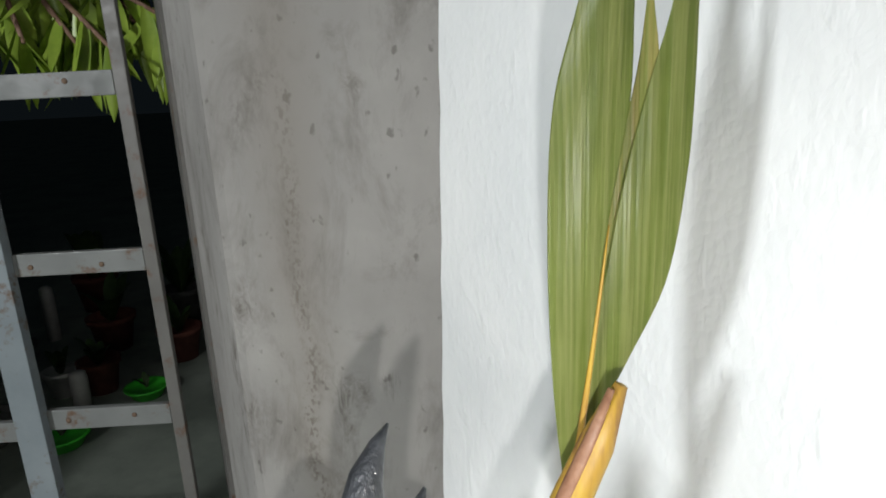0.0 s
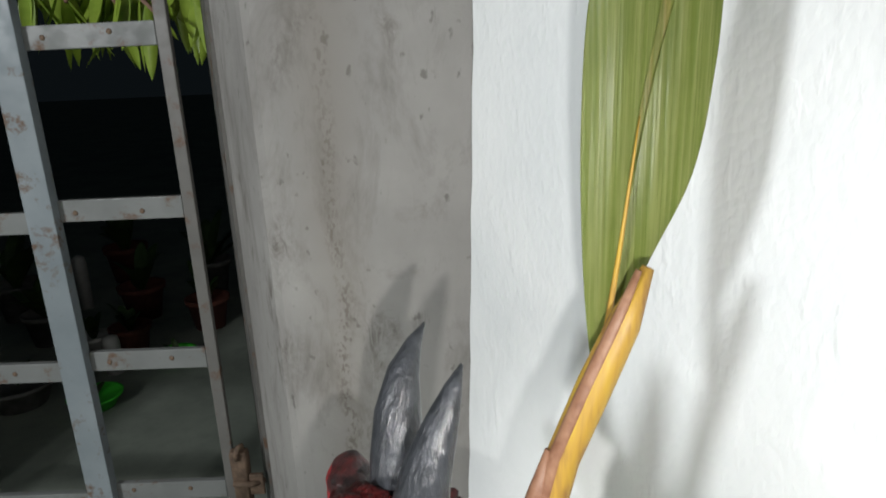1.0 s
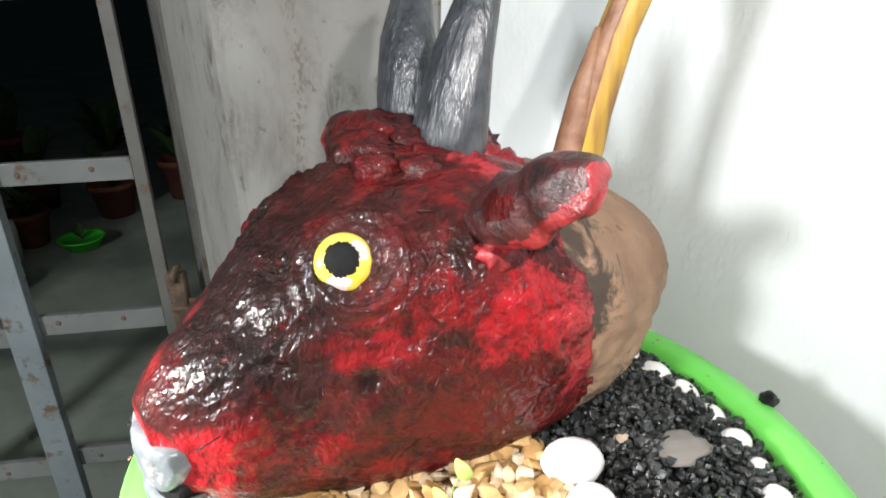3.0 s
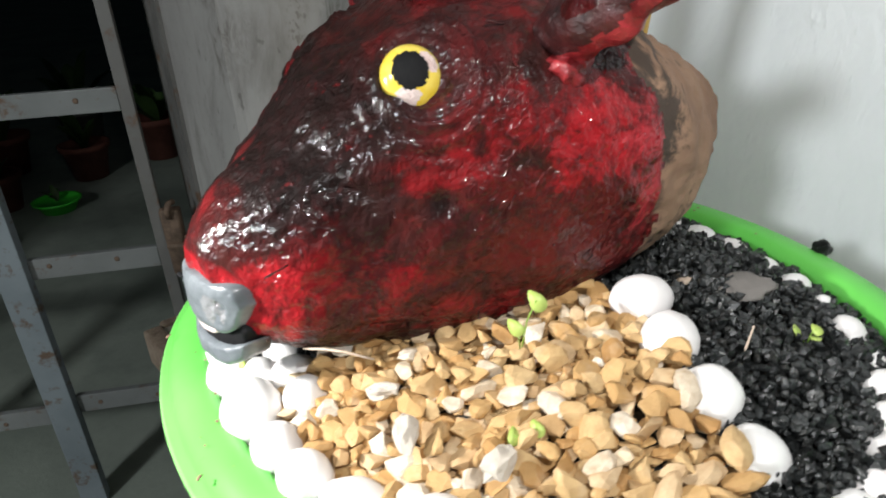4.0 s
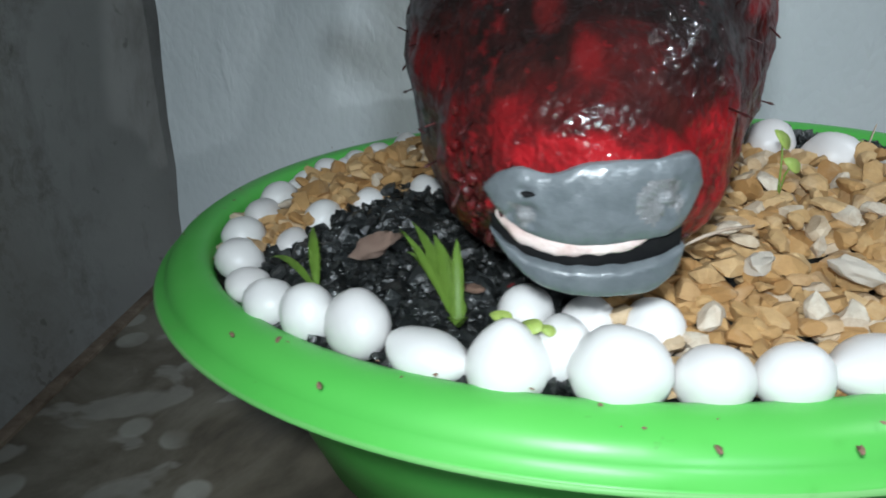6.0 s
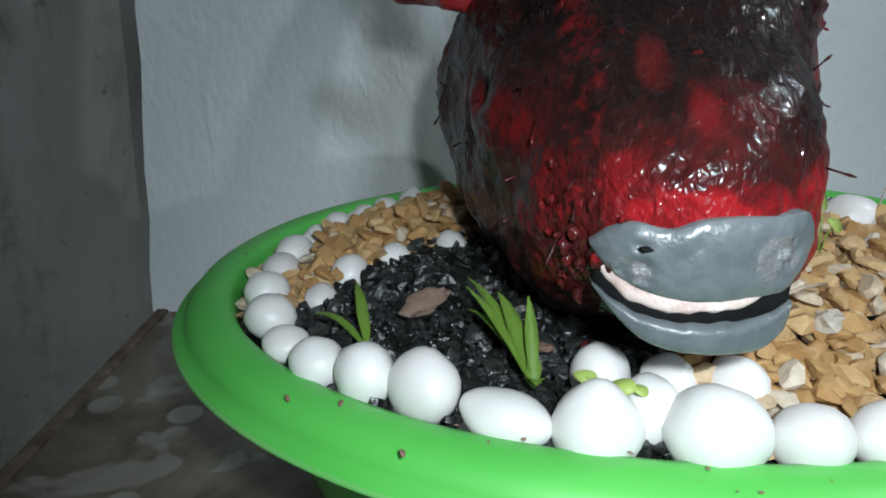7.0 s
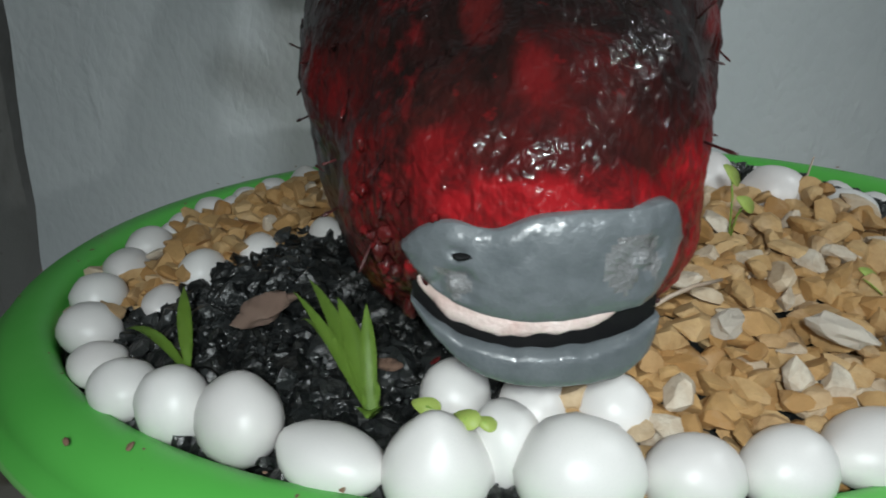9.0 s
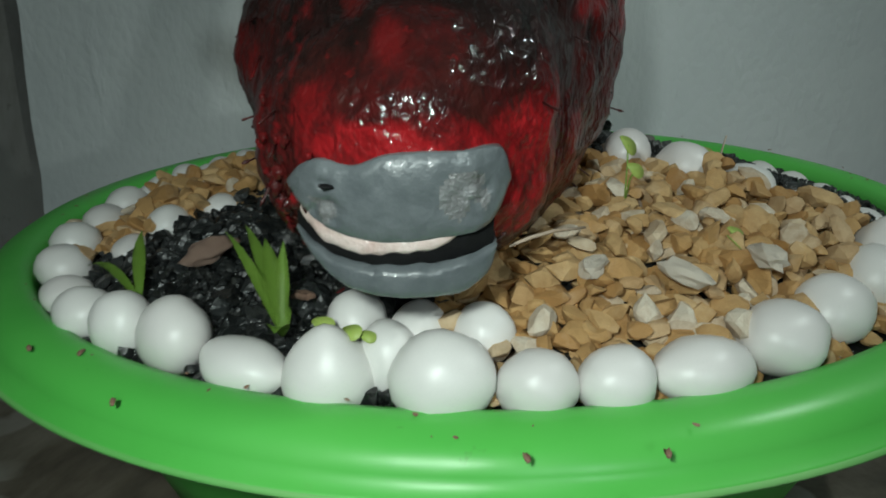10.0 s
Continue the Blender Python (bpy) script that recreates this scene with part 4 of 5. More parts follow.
# ears: thick curled leaves of paste, dark outside, the hollow side red
def ear(root, tip, wide, tall, hollow, seed_value):
    root, tip = Vector(root), Vector(tip)
    axis = (tip - root).normalized()
    side = (Vector((1, 0, 0)) - axis * axis.x).normalized()
    up = side.cross(axis)
    up = up if up.z > 0 else -up
    hollow = Vector(hollow).normalized()
    rows, rings_up, segs = [], 44, 64
    for i in range(rings_up + 1):
        t = i / rings_up
        r = curve_at([(0, 0.62), (0.15, 0.78), (0.4, 1.05), (0.62, 1.1), (0.8, 1.05), (0.92, 0.88), (1.0, 0.45)], t)
        ring = []
        for k in range(segs):
            a = 2 * math.pi * k / segs
            way = side * math.cos(a) + up * math.sin(a)
            p = root + (tip - root) * t + side * (math.cos(a) * wide * r) + up * (math.sin(a) * tall * r + 0.003 * t * t)
            face = way.dot(hollow) + 1.5 * max(0.0, t - 0.68)
            dip = min(1.0, max(0.0, (face - 0.62) / 0.3)) * min(1.0, max(0.0, (t - 0.25) / 0.25))
            p -= way * (0.40 * wide * r * dip)
            n = Vector((noise.noise(p * 70), noise.noise(p * 70 + Vector((5, 0, seed_value))), noise.noise(p * 70 + Vector((0, 7, 0)))))
            ring.append((bm.verts.new(p + n * 0.0030 + n.yzx * 0.001), face, t))
        rows.append(ring)
    for p, q in zip(rows, rows[1:]):
        for k in range(segs):
            f = bm.faces.new((p[k][0], p[(k + 1) % segs][0], q[(k + 1) % segs][0], q[k][0]))
            c = f.calc_center_median()
            f.material_index = 7 if p[k][1] > 0.34 - 0.2 * p[k][2] + 0.35 * noise.noise(c * 90) else (9 if noise.noise(c * 60 + Vector((9, 0, 0))) < 0.25 else 0)
    bm.faces.new([v[0] for v in rows[-1]]).material_index = 7
    bm.faces.new([v[0] for v in rows[0]]).material_index = 9


ear((0.157, -0.062, 0.154), (0.162, -0.137, 0.190), 0.0160, 0.0165, (0.30, -0.50, -0.60), 1)
ear((0.168, 0.058, 0.142), (0.184, 0.122, 0.160), 0.017, 0.018, (-0.4, 0.2, -0.5), 4)
for c, r in (((0.158, -0.082, 0.148), 0.012), ((0.172, -0.078, 0.140), 0.011), ((0.150, -0.074, 0.146), 0.010)):
    blob(bm, c, (r, r * 0.6, r * 0.8), (0, 0, 0), 7, 0.5, 2.2)
# small clots of paste at the far corner of the mouth
for k in range(30):
    c = head_point(rng.uniform(0.008, 0.036), rng.uniform(-1.0, 0.3))
    r = rng.uniform(0.0009, 0.0020)
    blob(bm, c, (r, r, r * rng.uniform(0.9, 2.0)), (rng.uniform(-25, 25), rng.uniform(-25, 25), 0), 0, 0.6, 2.6, 2)
# dry fibres standing off the husk
for k in range(44):
    s, a = rng.uniform(0.02, 0.2), rng.choice((0, math.pi)) + rng.gauss(0, 0.45)
    p = head_point(s, a)
    n = Vector((-0.1, p.y + 0.008, (p.z - 0.09) * 0.5)).normalized()
    ln = rng.uniform(0.003, 0.0065)
    tip = p + n * ln + Vector((rng.gauss(0, 0.003), rng.gauss(0, 0.002), rng.gauss(-0.001, 0.003)))
    tube(bm, [p, p.lerp(tip, 0.55), p.lerp(tip, 0.8), tip], [0.0004, 0.00035, rng.uniform(0.0004, 0.0009), 0.0002], 6, True, 1.0, 9 if k % 4 else 0)
head = single("coconut_carving", bm, (M_PAINT, M_HUSK, M_HORN, M_MUZZLE, M_TEETH, M_YELLOW, M_PUPIL, M_RED, M_CLAYGREY, M_DARK),
              "coconut carved as a horned head statue, painted glossy red and black", "statue", at=HEAD)

# ---- coconut seedling ----
seed = thing("coconut_seedling", HEAD, "young coconut shoot with a yellow-brown sheath and pleated green leaf", "seedling")
stem = [(0.255, -0.030, 0.120), (0.260, -0.032, 0.150), (0.265, -0.036, 0.19), (0.273, -0.041, 0.23), (0.290, -0.048, 0.275), (0.3055, -0.055, 0.315), (0.318, -0.0595, 0.348)]
bm = bmesh.new()
tube(bm, stem, [0.0135, 0.0125, 0.0115, 0.0115, 0.0118, 0.0105, 0.004], 14, True, 0.85)
part("sheath", bm, M_SHEATH, seed)
bm = bmesh.new()
tube(bm, [(x - 0.0078, y - 0.0008, z) for x, y, z in stem[1:]], [0.0056, 0.0054, 0.0054, 0.0054, 0.0044, 0.0022], 12, True, 0.7)
part("sheath_edge", bm, M_SCALE, seed, "brown dry edge of the sheath")
bm = bmesh.new()
tube(bm, [(0.244, -0.027, 0.112), (0.247, -0.028, 0.135), (0.251, -0.030, 0.16), (0.257, -0.034, 0.20), (0.263, -0.038, 0.235)], [0.0135, 0.0118, 0.0098, 0.0075, 0.002], 14, True, 0.85)
part("scale", bm, M_SCALE, seed, "brown papery bud scale")
bm = bmesh.new()
blob(bm, (0.238, -0.044, 0.149), (0.013, 0.011, 0.017), (0, -18, 0), 0, 0.35, 2.0)
part("bud", bm, M_SCALE, seed, "brown pointed bud at the shoot's foot")


def blade(rows, pleats, lift):
    """A pleated leaf blade from rows of height, left, right and depth."""
    b = bmesh.new()
    nx = pleats * 2
    lines = []
    for h in [k / 40 for k in range(41)]:
        z = rows[0][0] + (rows[-1][0] - rows[0][0]) * h
        lf = curve_at([(r[0], r[1]) for r in rows], z)
        rt = curve_at([(r[0], r[2]) for r in rows], z)
        line = []
        for k in range(nx + 1):
            f = k / nx
            x = lf + (rt - lf) * f
            fold = (0.0004 if k % 2 else -0.0004) * min(1, (rt - lf) / 0.03)
            line.append(b.verts.new((x, lift(f, h) + fold, z)))
        lines.append(line)
    for p, q in zip(lines, lines[1:]):
        for k in range(nx):
            b.faces.new((p[k], p[k + 1], q[k + 1], q[k]))
    bmesh.ops.solidify(b, geom=b.faces[:], thickness=0.0005)
    return b


LEAF = HEAD.inverted() @ Matrix.Translation((0.112, 0.372, 1.242)) @ Matrix.Rotation(radians(-6), 4, "Z")
for name, rows, pleats, lift in (
    ("leaf", [(-0.205, -0.014, -0.008), (-0.155, -0.020, -0.009), (-0.10, -0.024, -0.002), (-0.03, -0.0255, 0.006), (0.04, -0.022, 0.017), (0.087, -0.010, 0.018), (0.14, 0.004, 0.018), (0.19, 0.013, 0.016)], 14, lambda f, h: -0.002 - 0.010 * math.sin(f * 3.14) * h),
    ("leaf", [(-0.205, -0.010, -0.004), (-0.155, -0.010, 0.000), (-0.110, -0.002, 0.019), (-0.06, 0.005, 0.040), (0.0, 0.015, 0.049), (0.046, 0.026, 0.051), (0.087, 0.037, 0.051), (0.14, 0.044, 0.051), (0.18, 0.049, 0.050)], 14, lambda f, h: -0.010 * f * (1 - f) + 0.005 * f),
    ("leaf", [(-0.19, -0.014, -0.004), (-0.10, -0.008, 0.006), (0.0, 0.006, 0.024), (0.03, 0.016, 0.029), (0.06, 0.022, 0.032), (0.087, 0.0250, 0.0290), (0.10, 0.0265, 0.0275)], 6, lambda f, h: 0.004),
):
    ob = part(name, blade(rows, pleats, lift), M_LEAF_DRY if pleats == 6 else M_LEAF, seed)
    ob.matrix_local = LEAF


bm = bmesh.new()
tube(bm, [(-0.012, -0.004, -0.205), (-0.0085, -0.006, -0.155), (-0.0015, -0.006, -0.10), (0.0045, -0.004, -0.05), (0.0075, -0.001, -0.025)], [0.0026, 0.0022, 0.0014, 0.0008, 0.0004], 8)
part("midrib", bm, M_SHEATH, seed, "orange-yellow midrib").matrix_local = LEAF


# ---- little plants in the bowl ----
def strip_leaf(b, root, way, length, width, droop, rise):
    way = Vector((way[0], way[1], 0)).normalized()
    side = Vector((-way.y, way.x, 0))
    lines = []
    for k in range(9):
        t = k / 8
        p = Vector(root) + way * (length * droop * t) + Vector((0, 0, length * rise * (t - 0.35 * t * t)))
        w = width * math.sin(math.pi * min(1, 0.12 + 0.88 * t)) ** 0.8 + 0.0002
        lines.append([b.verts.new(p - side * w / 2 + Vector((0, 0, w * 0.2))), b.verts.new(p), b.verts.new(p + side * w / 2 + Vector((0, 0, w * 0.2)))])
    for p, q in zip(lines, lines[1:]):
        for k in range(2):
            b.faces.new((p[k], p[k + 1], q[k + 1], q[k]))


def arched_leaf(b, tip, width, arch):
    """A narrow folded blade from the origin to tip, arched upwards."""
    tip = Vector(tip)
    side = tip.cross(Vector((0, 0, 1))).normalized() if tip.xy.length > 1e-4 else Vector((1, 0, 0))
    lines = []
    for k in range(11):
        t = k / 10
        p = tip * t + Vector((0, 0, arch * 4 * t * (1 - t)))
        w = width * (math.sin(math.pi * (0.02 + 0.98 * t ** 0.85)) ** 1.05) + 0.0006 * (1 - t) + 0.0002
        lines.append([b.verts.new(p - side * w / 2 + Vector((0, 0, w * 0.18))), b.verts.new(p), b.verts.new(p + side * w / 2 + Vector((0, 0, w * 0.18)))])
    for p, q in zip(lines, lines[1:]):
        for k in range(2):
            b.faces.new((p[k], p[k + 1], q[k + 1], q[k]))
    bmesh.ops.solidify(b, geom=b.faces[:], thickness=0.0003)


def seedling(x, y, z, leaves, label):
    t = thing("grass_seedling", pose(x, y, z), label, "seedling", "seedlings in the bowl")
    for tip, width, arch in leaves:
        b = bmesh.new()
        arched_leaf(b, tip, width * 0.95, arch)
        part("leaf", b, M_SPROUT, t)
    return t


seedling(-0.173, 0.307, 0.781, [((0.030, 0.044, 0.026), 0.0050, 0.006), ((0.015, 0.010, 0.030), 0.0048, 0.003), ((0.022, 0.026, 0.026), 0.0068, 0.004), ((0.020, 0.040, 0.016), 0.0045, 0.007),
                                ((-0.008, -0.004, 0.006), 0.0080, 0.003), ((0.006, 0.003, 0.010), 0.0055, 0.002), ((0.012, 0.036, 0.030), 0.0042, 0.004)],
         "clump of narrow light-green blades growing from black soil")
seedling(-0.177, 0.379, 0.779, [((0.022, 0.022, 0.020), 0.0048, 0.004), ((0.002, 0.034, 0.008), 0.0042, 0.007)], "two narrow light-green blades growing from black soil")


def round_sprout(x, y, z, stems, label):
    t = thing("clover_sprout", pose(x, y, z), label, "sprout", "sprouts in the bowl")
    for dx, dy, dz, r, tip in stems:
        b = bmesh.new()
        tube(b, [(0, 0, -0.004), (dx * 0.4, dy * 0.4, dz * 0.6), (dx, dy, dz)], 0.0004, 5)
        stalk = part("stem", b, M_SPROUT, t)
        b = bmesh.new()
        bmesh.ops.create_circle(b, cap_ends=True, cap_tris=True, segments=18, radius=r)
        for v in b.verts:
            v.co.z += 0.10 * abs(v.co.x) + 0.12 * v.co.y
            v.co.x *= 0.72 - 0.3 * v.co.y / r
            v.co.y *= 1.15
        bmesh.ops.solidify(b, geom=b.faces[:], thickness=0.0003)
        p = part("leaf", b, M_CLOVER, stalk)
        p.matrix_local = pose(dx, dy, dz, tip[0], tip[1], 0)
    return t


M_CLOVER = leaf_mat("clover_leaf", (0.30, 0.40, 0.075), (0.42, 0.52, 0.14), (0.3, 0.45, 0.1))
round_sprout(-0.040, 0.222, 0.812, [(0.008, 0.003, 0.022, 0.0050, (50, -34)), (-0.004, -0.004, 0.014, 0.0042, (42, -44))], "small sprout with rounded bright-green leaves beside the carving")
round_sprout(-0.171, 0.281, 0.788, [(-0.002, 0.007, 0.003, 0.0038, (8, -44)), (-0.005, -0.007, 0.005, 0.0038, (-14, -40)), (-0.003, -0.012, 0.004, 0.0028, (10, -30))], "small pale-green sprout among the white pebbles")
round_sprout(0.098, 0.208, 0.802, [(0.004, 0.0, 0.006, 0.003, (20, -20)), (-0.004, 0.003, 0.005, 0.003, (20, 20)), (0.0, -0.005, 0.005, 0.0028, (-20, 0))], "tiny yellow-green sprout on the black soil")
round_sprout(-0.051, 0.172, 0.800, [(0.004, 0.002, 0.006, 0.0035, (30, -30)), (-0.006, 0.001, 0.005, 0.0035, (30, 20))], "tiny green sprout between the tan stones")


# ---- small loose things ----
bm = bmesh.new()
bmesh.ops.create_icosphere(bm, subdivisions=3, radius=1.0)
single("paint_drop", bm, M_RED, "drop of red paint dried on a white pebble", "paint drop", at=look((-0.1537, 0.2950, 0.7943), (-0.1533, 0.2880, 0.7828)) @ Matrix.Diagonal((0.0022, 0.0017, 0.0005, 1)))
def flake(name, x, y, z, size, turn, material, label, category, seed_value):
    b = bmesh.new()
    bmesh.ops.create_icosphere(b, subdivisions=2 if category == "stone chip" else 3, radius=1.0)
    for v in b.verts:
        n = v.co.normalized()
        v.co *= 1 + 0.45 * noise.noise(n * 1.7 + Vector((seed_value * 5.1, 0, 0))) + 0.2 * noise.noise(n * 5 + Vector((0, seed_value, 0)))
    return single(name, b, material, label, category, smooth=category != "stone chip", at=pose(x, y, z, *turn) @ Matrix.Diagonal((*size, 1)))


flake("bark_chip", -0.148, 0.369, 0.794, (0.0108, 0.0060, 0.0048), (-15, -18, -42), M_CHIPBARK, "pinkish-brown chip of bark lying on black soil", "bark chip", 1)
flake("bark_chip", -0.155, 0.312, 0.789, (0.005, 0.0035, 0.002), (10, 10, 80), M_BARK, "small reddish-brown chip of bark under the carving", "bark chip", 2)
flake("flat_stone", 0.0885, 0.247, 0.811, (0.018, 0.012, 0.004), (0, 0, 10), M_STONE, "flat grey-brown stone lying on black soil", "stone", 3)
flake("soil_clod", 0.168, 0.291, 0.803, (0.0055, 0.005, 0.005), (0, 0, 0), M_SOIL, "black soil clod lying on the rim", "soil clod", 4)
flake("leaf_scrap", 0.062, 0.262, 0.812, (0.007, 0.004, 0.002), (0, 0, 60), M_ROOT, "dry brown leaf scrap beside the coconut", "leaf scrap", 5)
for k, (x, y, z, which) in enumerate(((-0.105, 0.216, 0.803, 0), (-0.066, 0.160, 0.805, 3), (-0.099, 0.184, 0.805, 4), (-0.163, 0.439, 0.783, 6))):
    flake("pale_stone", x, y, z, (0.010 if which in (3, 4) else 0.0075, 0.0055, 0.004), (rng.uniform(-15, 15), rng.uniform(-15, 15), 40 * k), M_PALE if which < 5 else M_TAN,
          "pale stone chip lying on the tan gravel" if which < 5 else "tan stone chip lying beside white pebbles", "stone chip", 10 + k)
bm = bmesh.new()
tube(bm, [(-0.139, 0.235, 0.8185), (-0.130, 0.231, 0.8195), (-0.121, 0.226, 0.820), (-0.108, 0.219, 0.8185)], [0.0005, 0.0007, 0.0007, 0.0005], 6)
single("root_fibre", bm, M_ROOT, "pale dry root fibre lying along the gravel", "fibre")
bm = bmesh.new()
tube(bm, [(-0.07, 0.220, 0.797), (-0.04, 0.214, 0.806), (-0.005, 0.226, 0.812), (0.03, 0.25, 0.814)], [0.0009, 0.0011, 0.0009, 0.0004], 6)
single("root_fibre", bm, M_ROOT, "brown root fibre under the coconut's edge", "fibre")
bm = bmesh.new()
tube(bm, [(0.055, 0.195, 0.795), (0.057, 0.196, 0.812), (0.0575, 0.194, 0.826)], [0.0006, 0.0006, 0.0004], 5)
single("dry_stalk", bm, M_ROOT, "thin dry stalk standing in the black soil", "stalk")
spots = []
for k in range(46):
    a, q = rng.uniform(0, 6.283), rng.choice((1.02, 1.05, 1.08, 1.11))
    x, y = bowl_spot(q, a)
    spots.append((x, y, RIM_Z + SLOPE * (x - BOWL.x) + 0.0003))
vs, fs = chips(spots, 0.0005, 0.0014, (0.2, 0.4), 0.2, 0.1)
stuff("rim_litter", vs, fs, M_BARK, "crumbs of soil and leaf litter scattered on the rim", "litter")
for k, (x, y) in enumerate(((-0.219, 0.385), (-0.213, 0.366), (-0.226, 0.330), (-0.190, 0.205), (-0.171, 0.172))):
    b = bmesh.new()
    for n in range(2):
        a = rng.uniform(0, 1.2)
        arched_leaf(b, (0.0035 * math.cos(a), 0.0035 * math.sin(a), 0.0006), 0.0010, 0.0004)
    single("leaf_scrap", b, M_BARK, "dry brown leaf scrap lying on the green rim", "leaf scrap", at=pose(x, y, RIM_Z + SLOPE * (x - BOWL.x) + 0.0006))


# ---- gate ----
gate = thing("gate", pose(0, 1.05, 0), "grey-painted steel bar gate, chipped and rusting", "gate")
for x, y, w, d in ((-0.418, 0.0, 0.020, 0.012), (-0.655, -0.012, 0.046, 0.022), (-1.08, -0.012, 0.046, 0.022), (-1.55, -0.012, 0.046, 0.022)):
    bm = bmesh.new()
    box(bm, (x - w / 2, y - d / 2, 0.005), (x + w / 2, y + d / 2, 2.1), 0.0015)
    part("upright", bm, M_STEEL_DIM if w < 0.03 else M_STEEL_BLUE, gate, smooth=False)
for z in (0.225, 0.502, 0.767, 1.036, 1.306, 1.575, 1.845):
    bm = bmesh.new()
    box(bm, (-0.632, -0.006, z - 0.018), (-0.4285, 0.006, z + 0.018), 0.0015)
    part("rail", bm, M_STEEL, gate, smooth=False)
    bm = bmesh.new()
    box(bm, (-1.057, -0.006, z - 0.036), (-0.678, 0.006, z), 0.0015)
    part("rail", bm, M_STEEL, gate, smooth=False)
    bm = bmesh.new()
    box(bm, (-1.527, -0.006, z - 0.04), (-1.103, 0.006, z - 0.004), 0.0015)
    part("rail", bm, M_STEEL, gate, smooth=False)
    for xx in (-0.49, -0.60, -0.76):
        bm = bmesh.new()
        bmesh.ops.create_uvsphere(bm, u_segments=10, v_segments=6, radius=0.0045)
        p = part("rivet", bm, M_RUST, gate)
        p.matrix_local = pose(xx + rng.uniform(-0.01, 0.01), -0.006, z - (0.018 if xx < -0.7 else 0) + rng.uniform(-0.006, 0.006)) @ Matrix.Diagonal((1, 0.5, 1, 1))
bm = bmesh.new()
box(bm, (-0.014, -0.010, -0.085), (0.014, 0.010, 0.03), 0.004)
for v in bm.verts:
    v.co.x += 0.005 * noise.noise(v.co * 60)
latch = part("latch", bm, M_RUST, gate, "rusty iron latch box")
latch.matrix_local = pose(-0.392, -0.018, 0.560)
bm = bmesh.new()
tube(bm, [(0.0, -0.012, 0.018), (0.0, -0.016, 0.03), (0.004, -0.012, 0.042), (0.010, -0.004, 0.042)], 0.005, 8)
part("bolt", bm, M_RUST, latch)
bm = bmesh.new()
tube(bm, [(-0.012, -0.014, -0.03), (0.018, -0.012, -0.034), (0.040, 0.004, -0.036)], 0.0055, 8)
part("bolt", bm, M_RUST, latch, "rusty sliding bolt")
bm = bmesh.new()
box(bm, (0.012, -0.006, -0.060), (0.040, 0.002, -0.018), 0.002)
part("strike_plate", bm, M_RUST, latch, "rusty strike plate")
bm = bmesh.new()
prism(bm, [(-0.3440, 1.034), (-0.3775, 1.110), (-0.3720, 1.113), (-0.3385, 1.037)], 0, 2.2)
single("gate_post", bm, M_STEEL_DIM, "thin grey steel jamb fixed to the wall end", "gate jamb", smooth=False)


# ---- yard beyond the gate ----
def turned(profile, sides=28):
    b = bmesh.new()
    lathe(b, profile, sides)
    return b


def potted(x, y, r, h, material, label, leaves, size, spread, green=M_DARKLEAF, name="plant_pot"):
    t = thing(name, pose(x, y, 0), label, "plant pot", "pots in the yard")
    part("pot", turned([(0.0, 0.002), (r * 0.7, 0.002), (r * 0.95, h * 0.85), (r * 1.05, h * 0.85), (r * 1.08, h), (r * 0.96, h), (r * 0.92, h * 0.85), (0.0, h * 0.84)]), material, t)
    for k in range(leaves):
        b = bmesh.new()
        a = rng.uniform(0, 6.283)
        strip_leaf(b, (0, 0, h * 0.82), (math.cos(a), math.sin(a)), size * rng.uniform(0.6, 1.1), size * 0.22, spread * rng.uniform(0.4, 1.0), rng.uniform(0.5, 1.2))
        part("leaf", b, green, t)
    return t


potted(-1.235, 2.68, 0.085, 0.05, M_GREEN_FAR, "shallow bright-green plastic bowl of plants on the yard floor", 5, 0.10, 0.6, M_DARKLEAF, "plant_bowl")
potted(-1.40, 2.30, 0.095, 0.055, M_GREEN_FAR, "shallow bright-green plastic bowl standing on the yard floor", 4, 0.10, 0.7, M_DARKLEAF, "plant_bowl")
potted(-1.72, 2.34, 0.13, 0.10, M_POT, "wide grey pot with dark soil and low plants", 6, 0.12, 0.8)
potted(-1.98, 2.30, 0.14, 0.11, M_POT, "wide grey pot with reddish low plants", 6, 0.12, 0.8)
potted(-1.46, 2.76, 0.085, 0.15, M_CLAY, "terracotta pot with a leafy plant", 8, 0.2, 0.5)
potted(-1.62, 2.74, 0.07, 0.12, M_WHITE_POT, "patterned pale pot with a small plant", 7, 0.18, 0.6)
potted(-1.22, 3.08, 0.10, 0.16, M_CLAY, "terracotta pot with broad leaves", 8, 0.26, 0.6)
potted(-1.95, 2.95, 0.10, 0.16, M_POT, "grey pot with arching leaves", 10, 0.32, 0.8)
potted(-1.62, 3.25, 0.11, 0.18, M_CLAY, "terracotta pot with a bushy dark plant", 10, 0.32, 0.7)
potted(-2.3, 3.3, 0.12, 0.2, M_POT, "grey pot with tall leaves", 10, 0.4, 0.6)
potted(-1.38, 3.6, 0.11, 0.2, M_POT, "grey pot with long leaves", 10, 0.4, 0.7)
potted(-0.95, 3.3, 0.11, 0.2, M_CLAY, "terracotta pot with a bushy plant", 10, 0.36, 0.7)
potted(-2.0, 3.9, 0.12, 0.22, M_CLAY, "terracotta pot with a tall plant", 10, 0.45, 0.6)
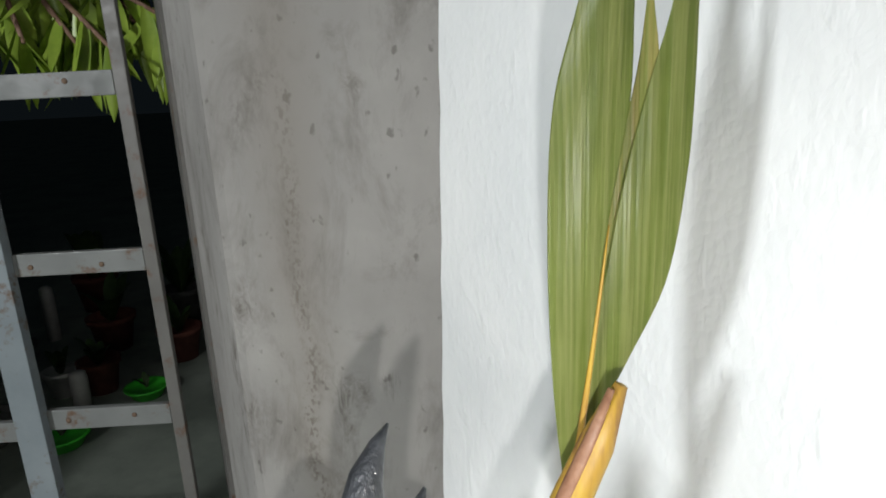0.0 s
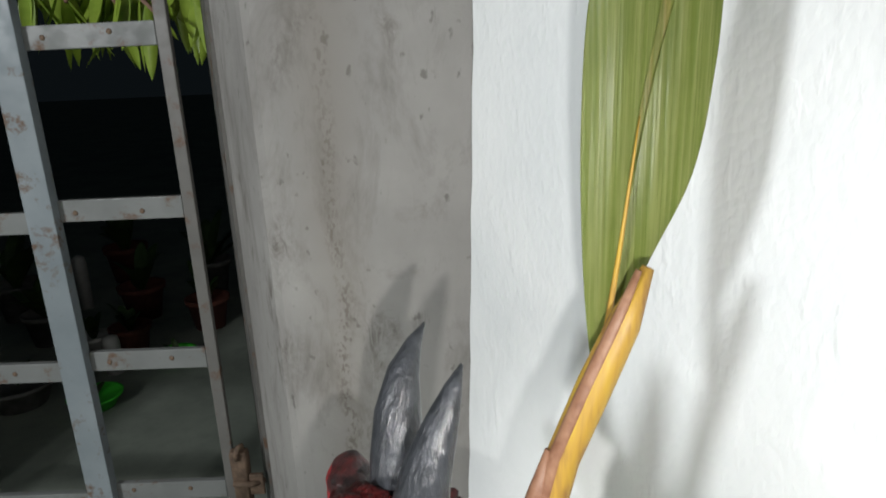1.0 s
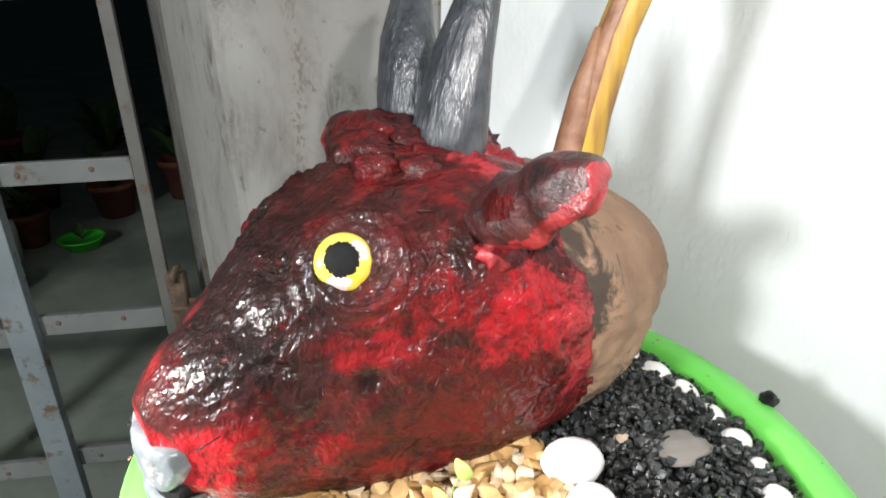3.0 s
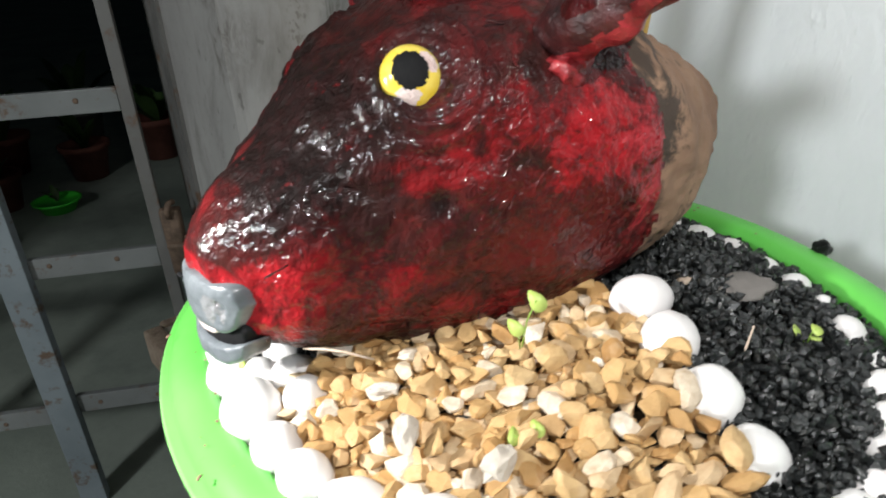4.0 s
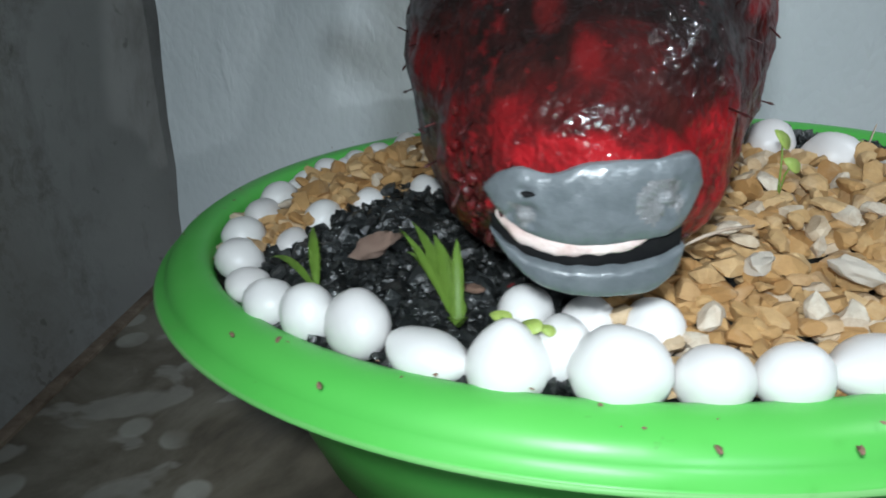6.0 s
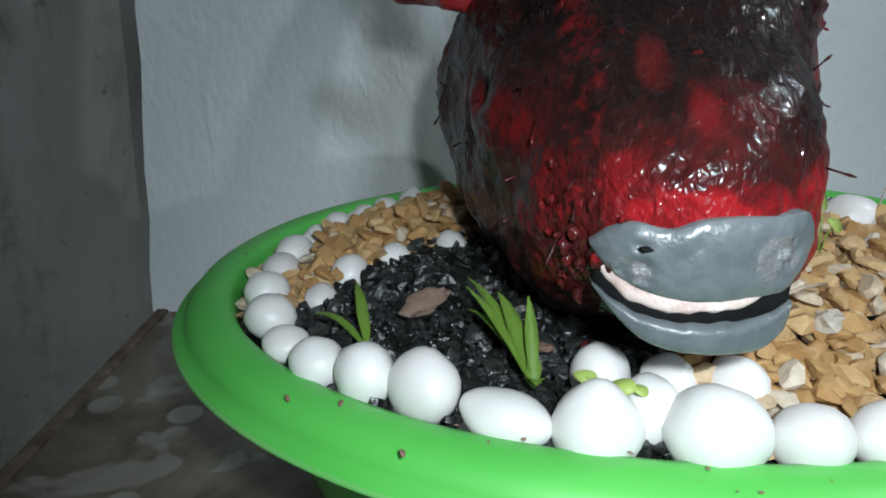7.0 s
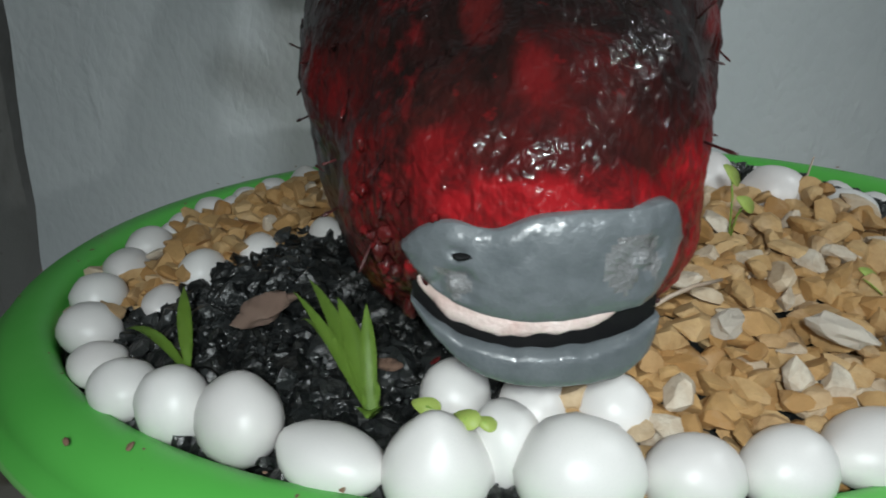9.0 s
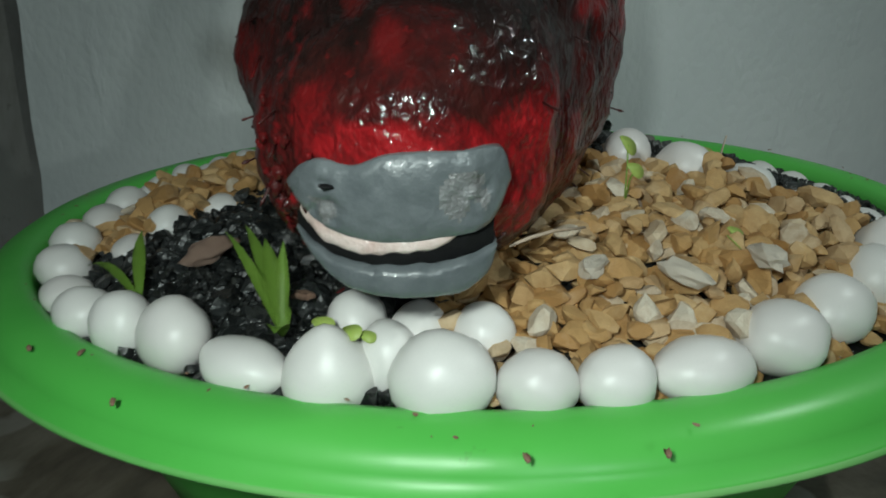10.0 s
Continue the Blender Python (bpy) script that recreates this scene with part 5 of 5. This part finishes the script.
for x, y, z, r, h, label in ((-2.02, 3.42, 0.0, 0.035, 0.30, "slim white plastic bottle among the pots"), (-1.47, 2.60, 0.0, 0.035, 0.17, "short white cup among the pots")):
    bm = turned([(0.0, 0.0), (r, 0.0), (r * 1.02, h * 0.8), (r * 0.9, h * 0.95), (r * 0.4, h), (0.0, h)], 24)
    single("bottle", bm, M_WHITE_POT, label, "bottle", at=pose(x, y, z))

# mango tree whose twigs hang over the gate
tree = thing("mango_tree", pose(-1.35, 2.15, 0), "mango tree with long drooping bright-green leaves over the gate", "tree")
bm = bmesh.new()
tube(bm, [(-0.95, 0.55, -0.02), (-0.9, 0.5, 0.7), (-0.8, 0.4, 1.4), (-0.55, 0.25, 1.75), (-0.1, 0.18, 1.9), (0.1, 0.05, 2.4)], [0.07, 0.06, 0.055, 0.045, 0.035, 0.02], 12)
part("trunk", bm, M_BARK, tree)
BOUGHS = [((0.1, 0.05, 1.95), (0.38, -0.45, 1.70), end) for end in ((0.50, -0.70, 1.42), (0.60, -0.74, 1.39), (0.70, -0.72, 1.37), (0.80, -0.78, 1.35), (0.88, -0.72, 1.42), (0.86, -0.62, 1.36), (0.94, -0.72, 1.35), (0.98, -0.62, 1.39), (0.93, -0.60, 1.32), (0.64, -0.62, 1.38), (0.76, -0.60, 1.44))]
MANGO = []
for k in range(4):
    b = bmesh.new()
    strip_leaf(b, (0, 0, 0), (1, 0), 0.150, 0.026 + 0.003 * k, 0.95, -0.2 - 0.1 * k)
    MANGO.append(mesh_of("leaf", b, M_TREE))
for p0, p1, p2 in BOUGHS:
    bm = bmesh.new()
    tube(bm, [p0, p1, p2], [0.016, 0.010, 0.004], 8)
    limb = part("branch", bm, M_BARK, tree)
    for k in range(17):
        f = 0.7 + 0.3 * rng.random()
        p = Vector(p1).lerp(Vector(p2), (f - 0.45) / 0.55)
        ob = new("leaf", MANGO[k % 4])
        ob.parent = limb
        ob.matrix_local = pose(p.x, p.y, p.z, rng.uniform(-25, 25), rng.uniform(25, 80), rng.uniform(0, 360))
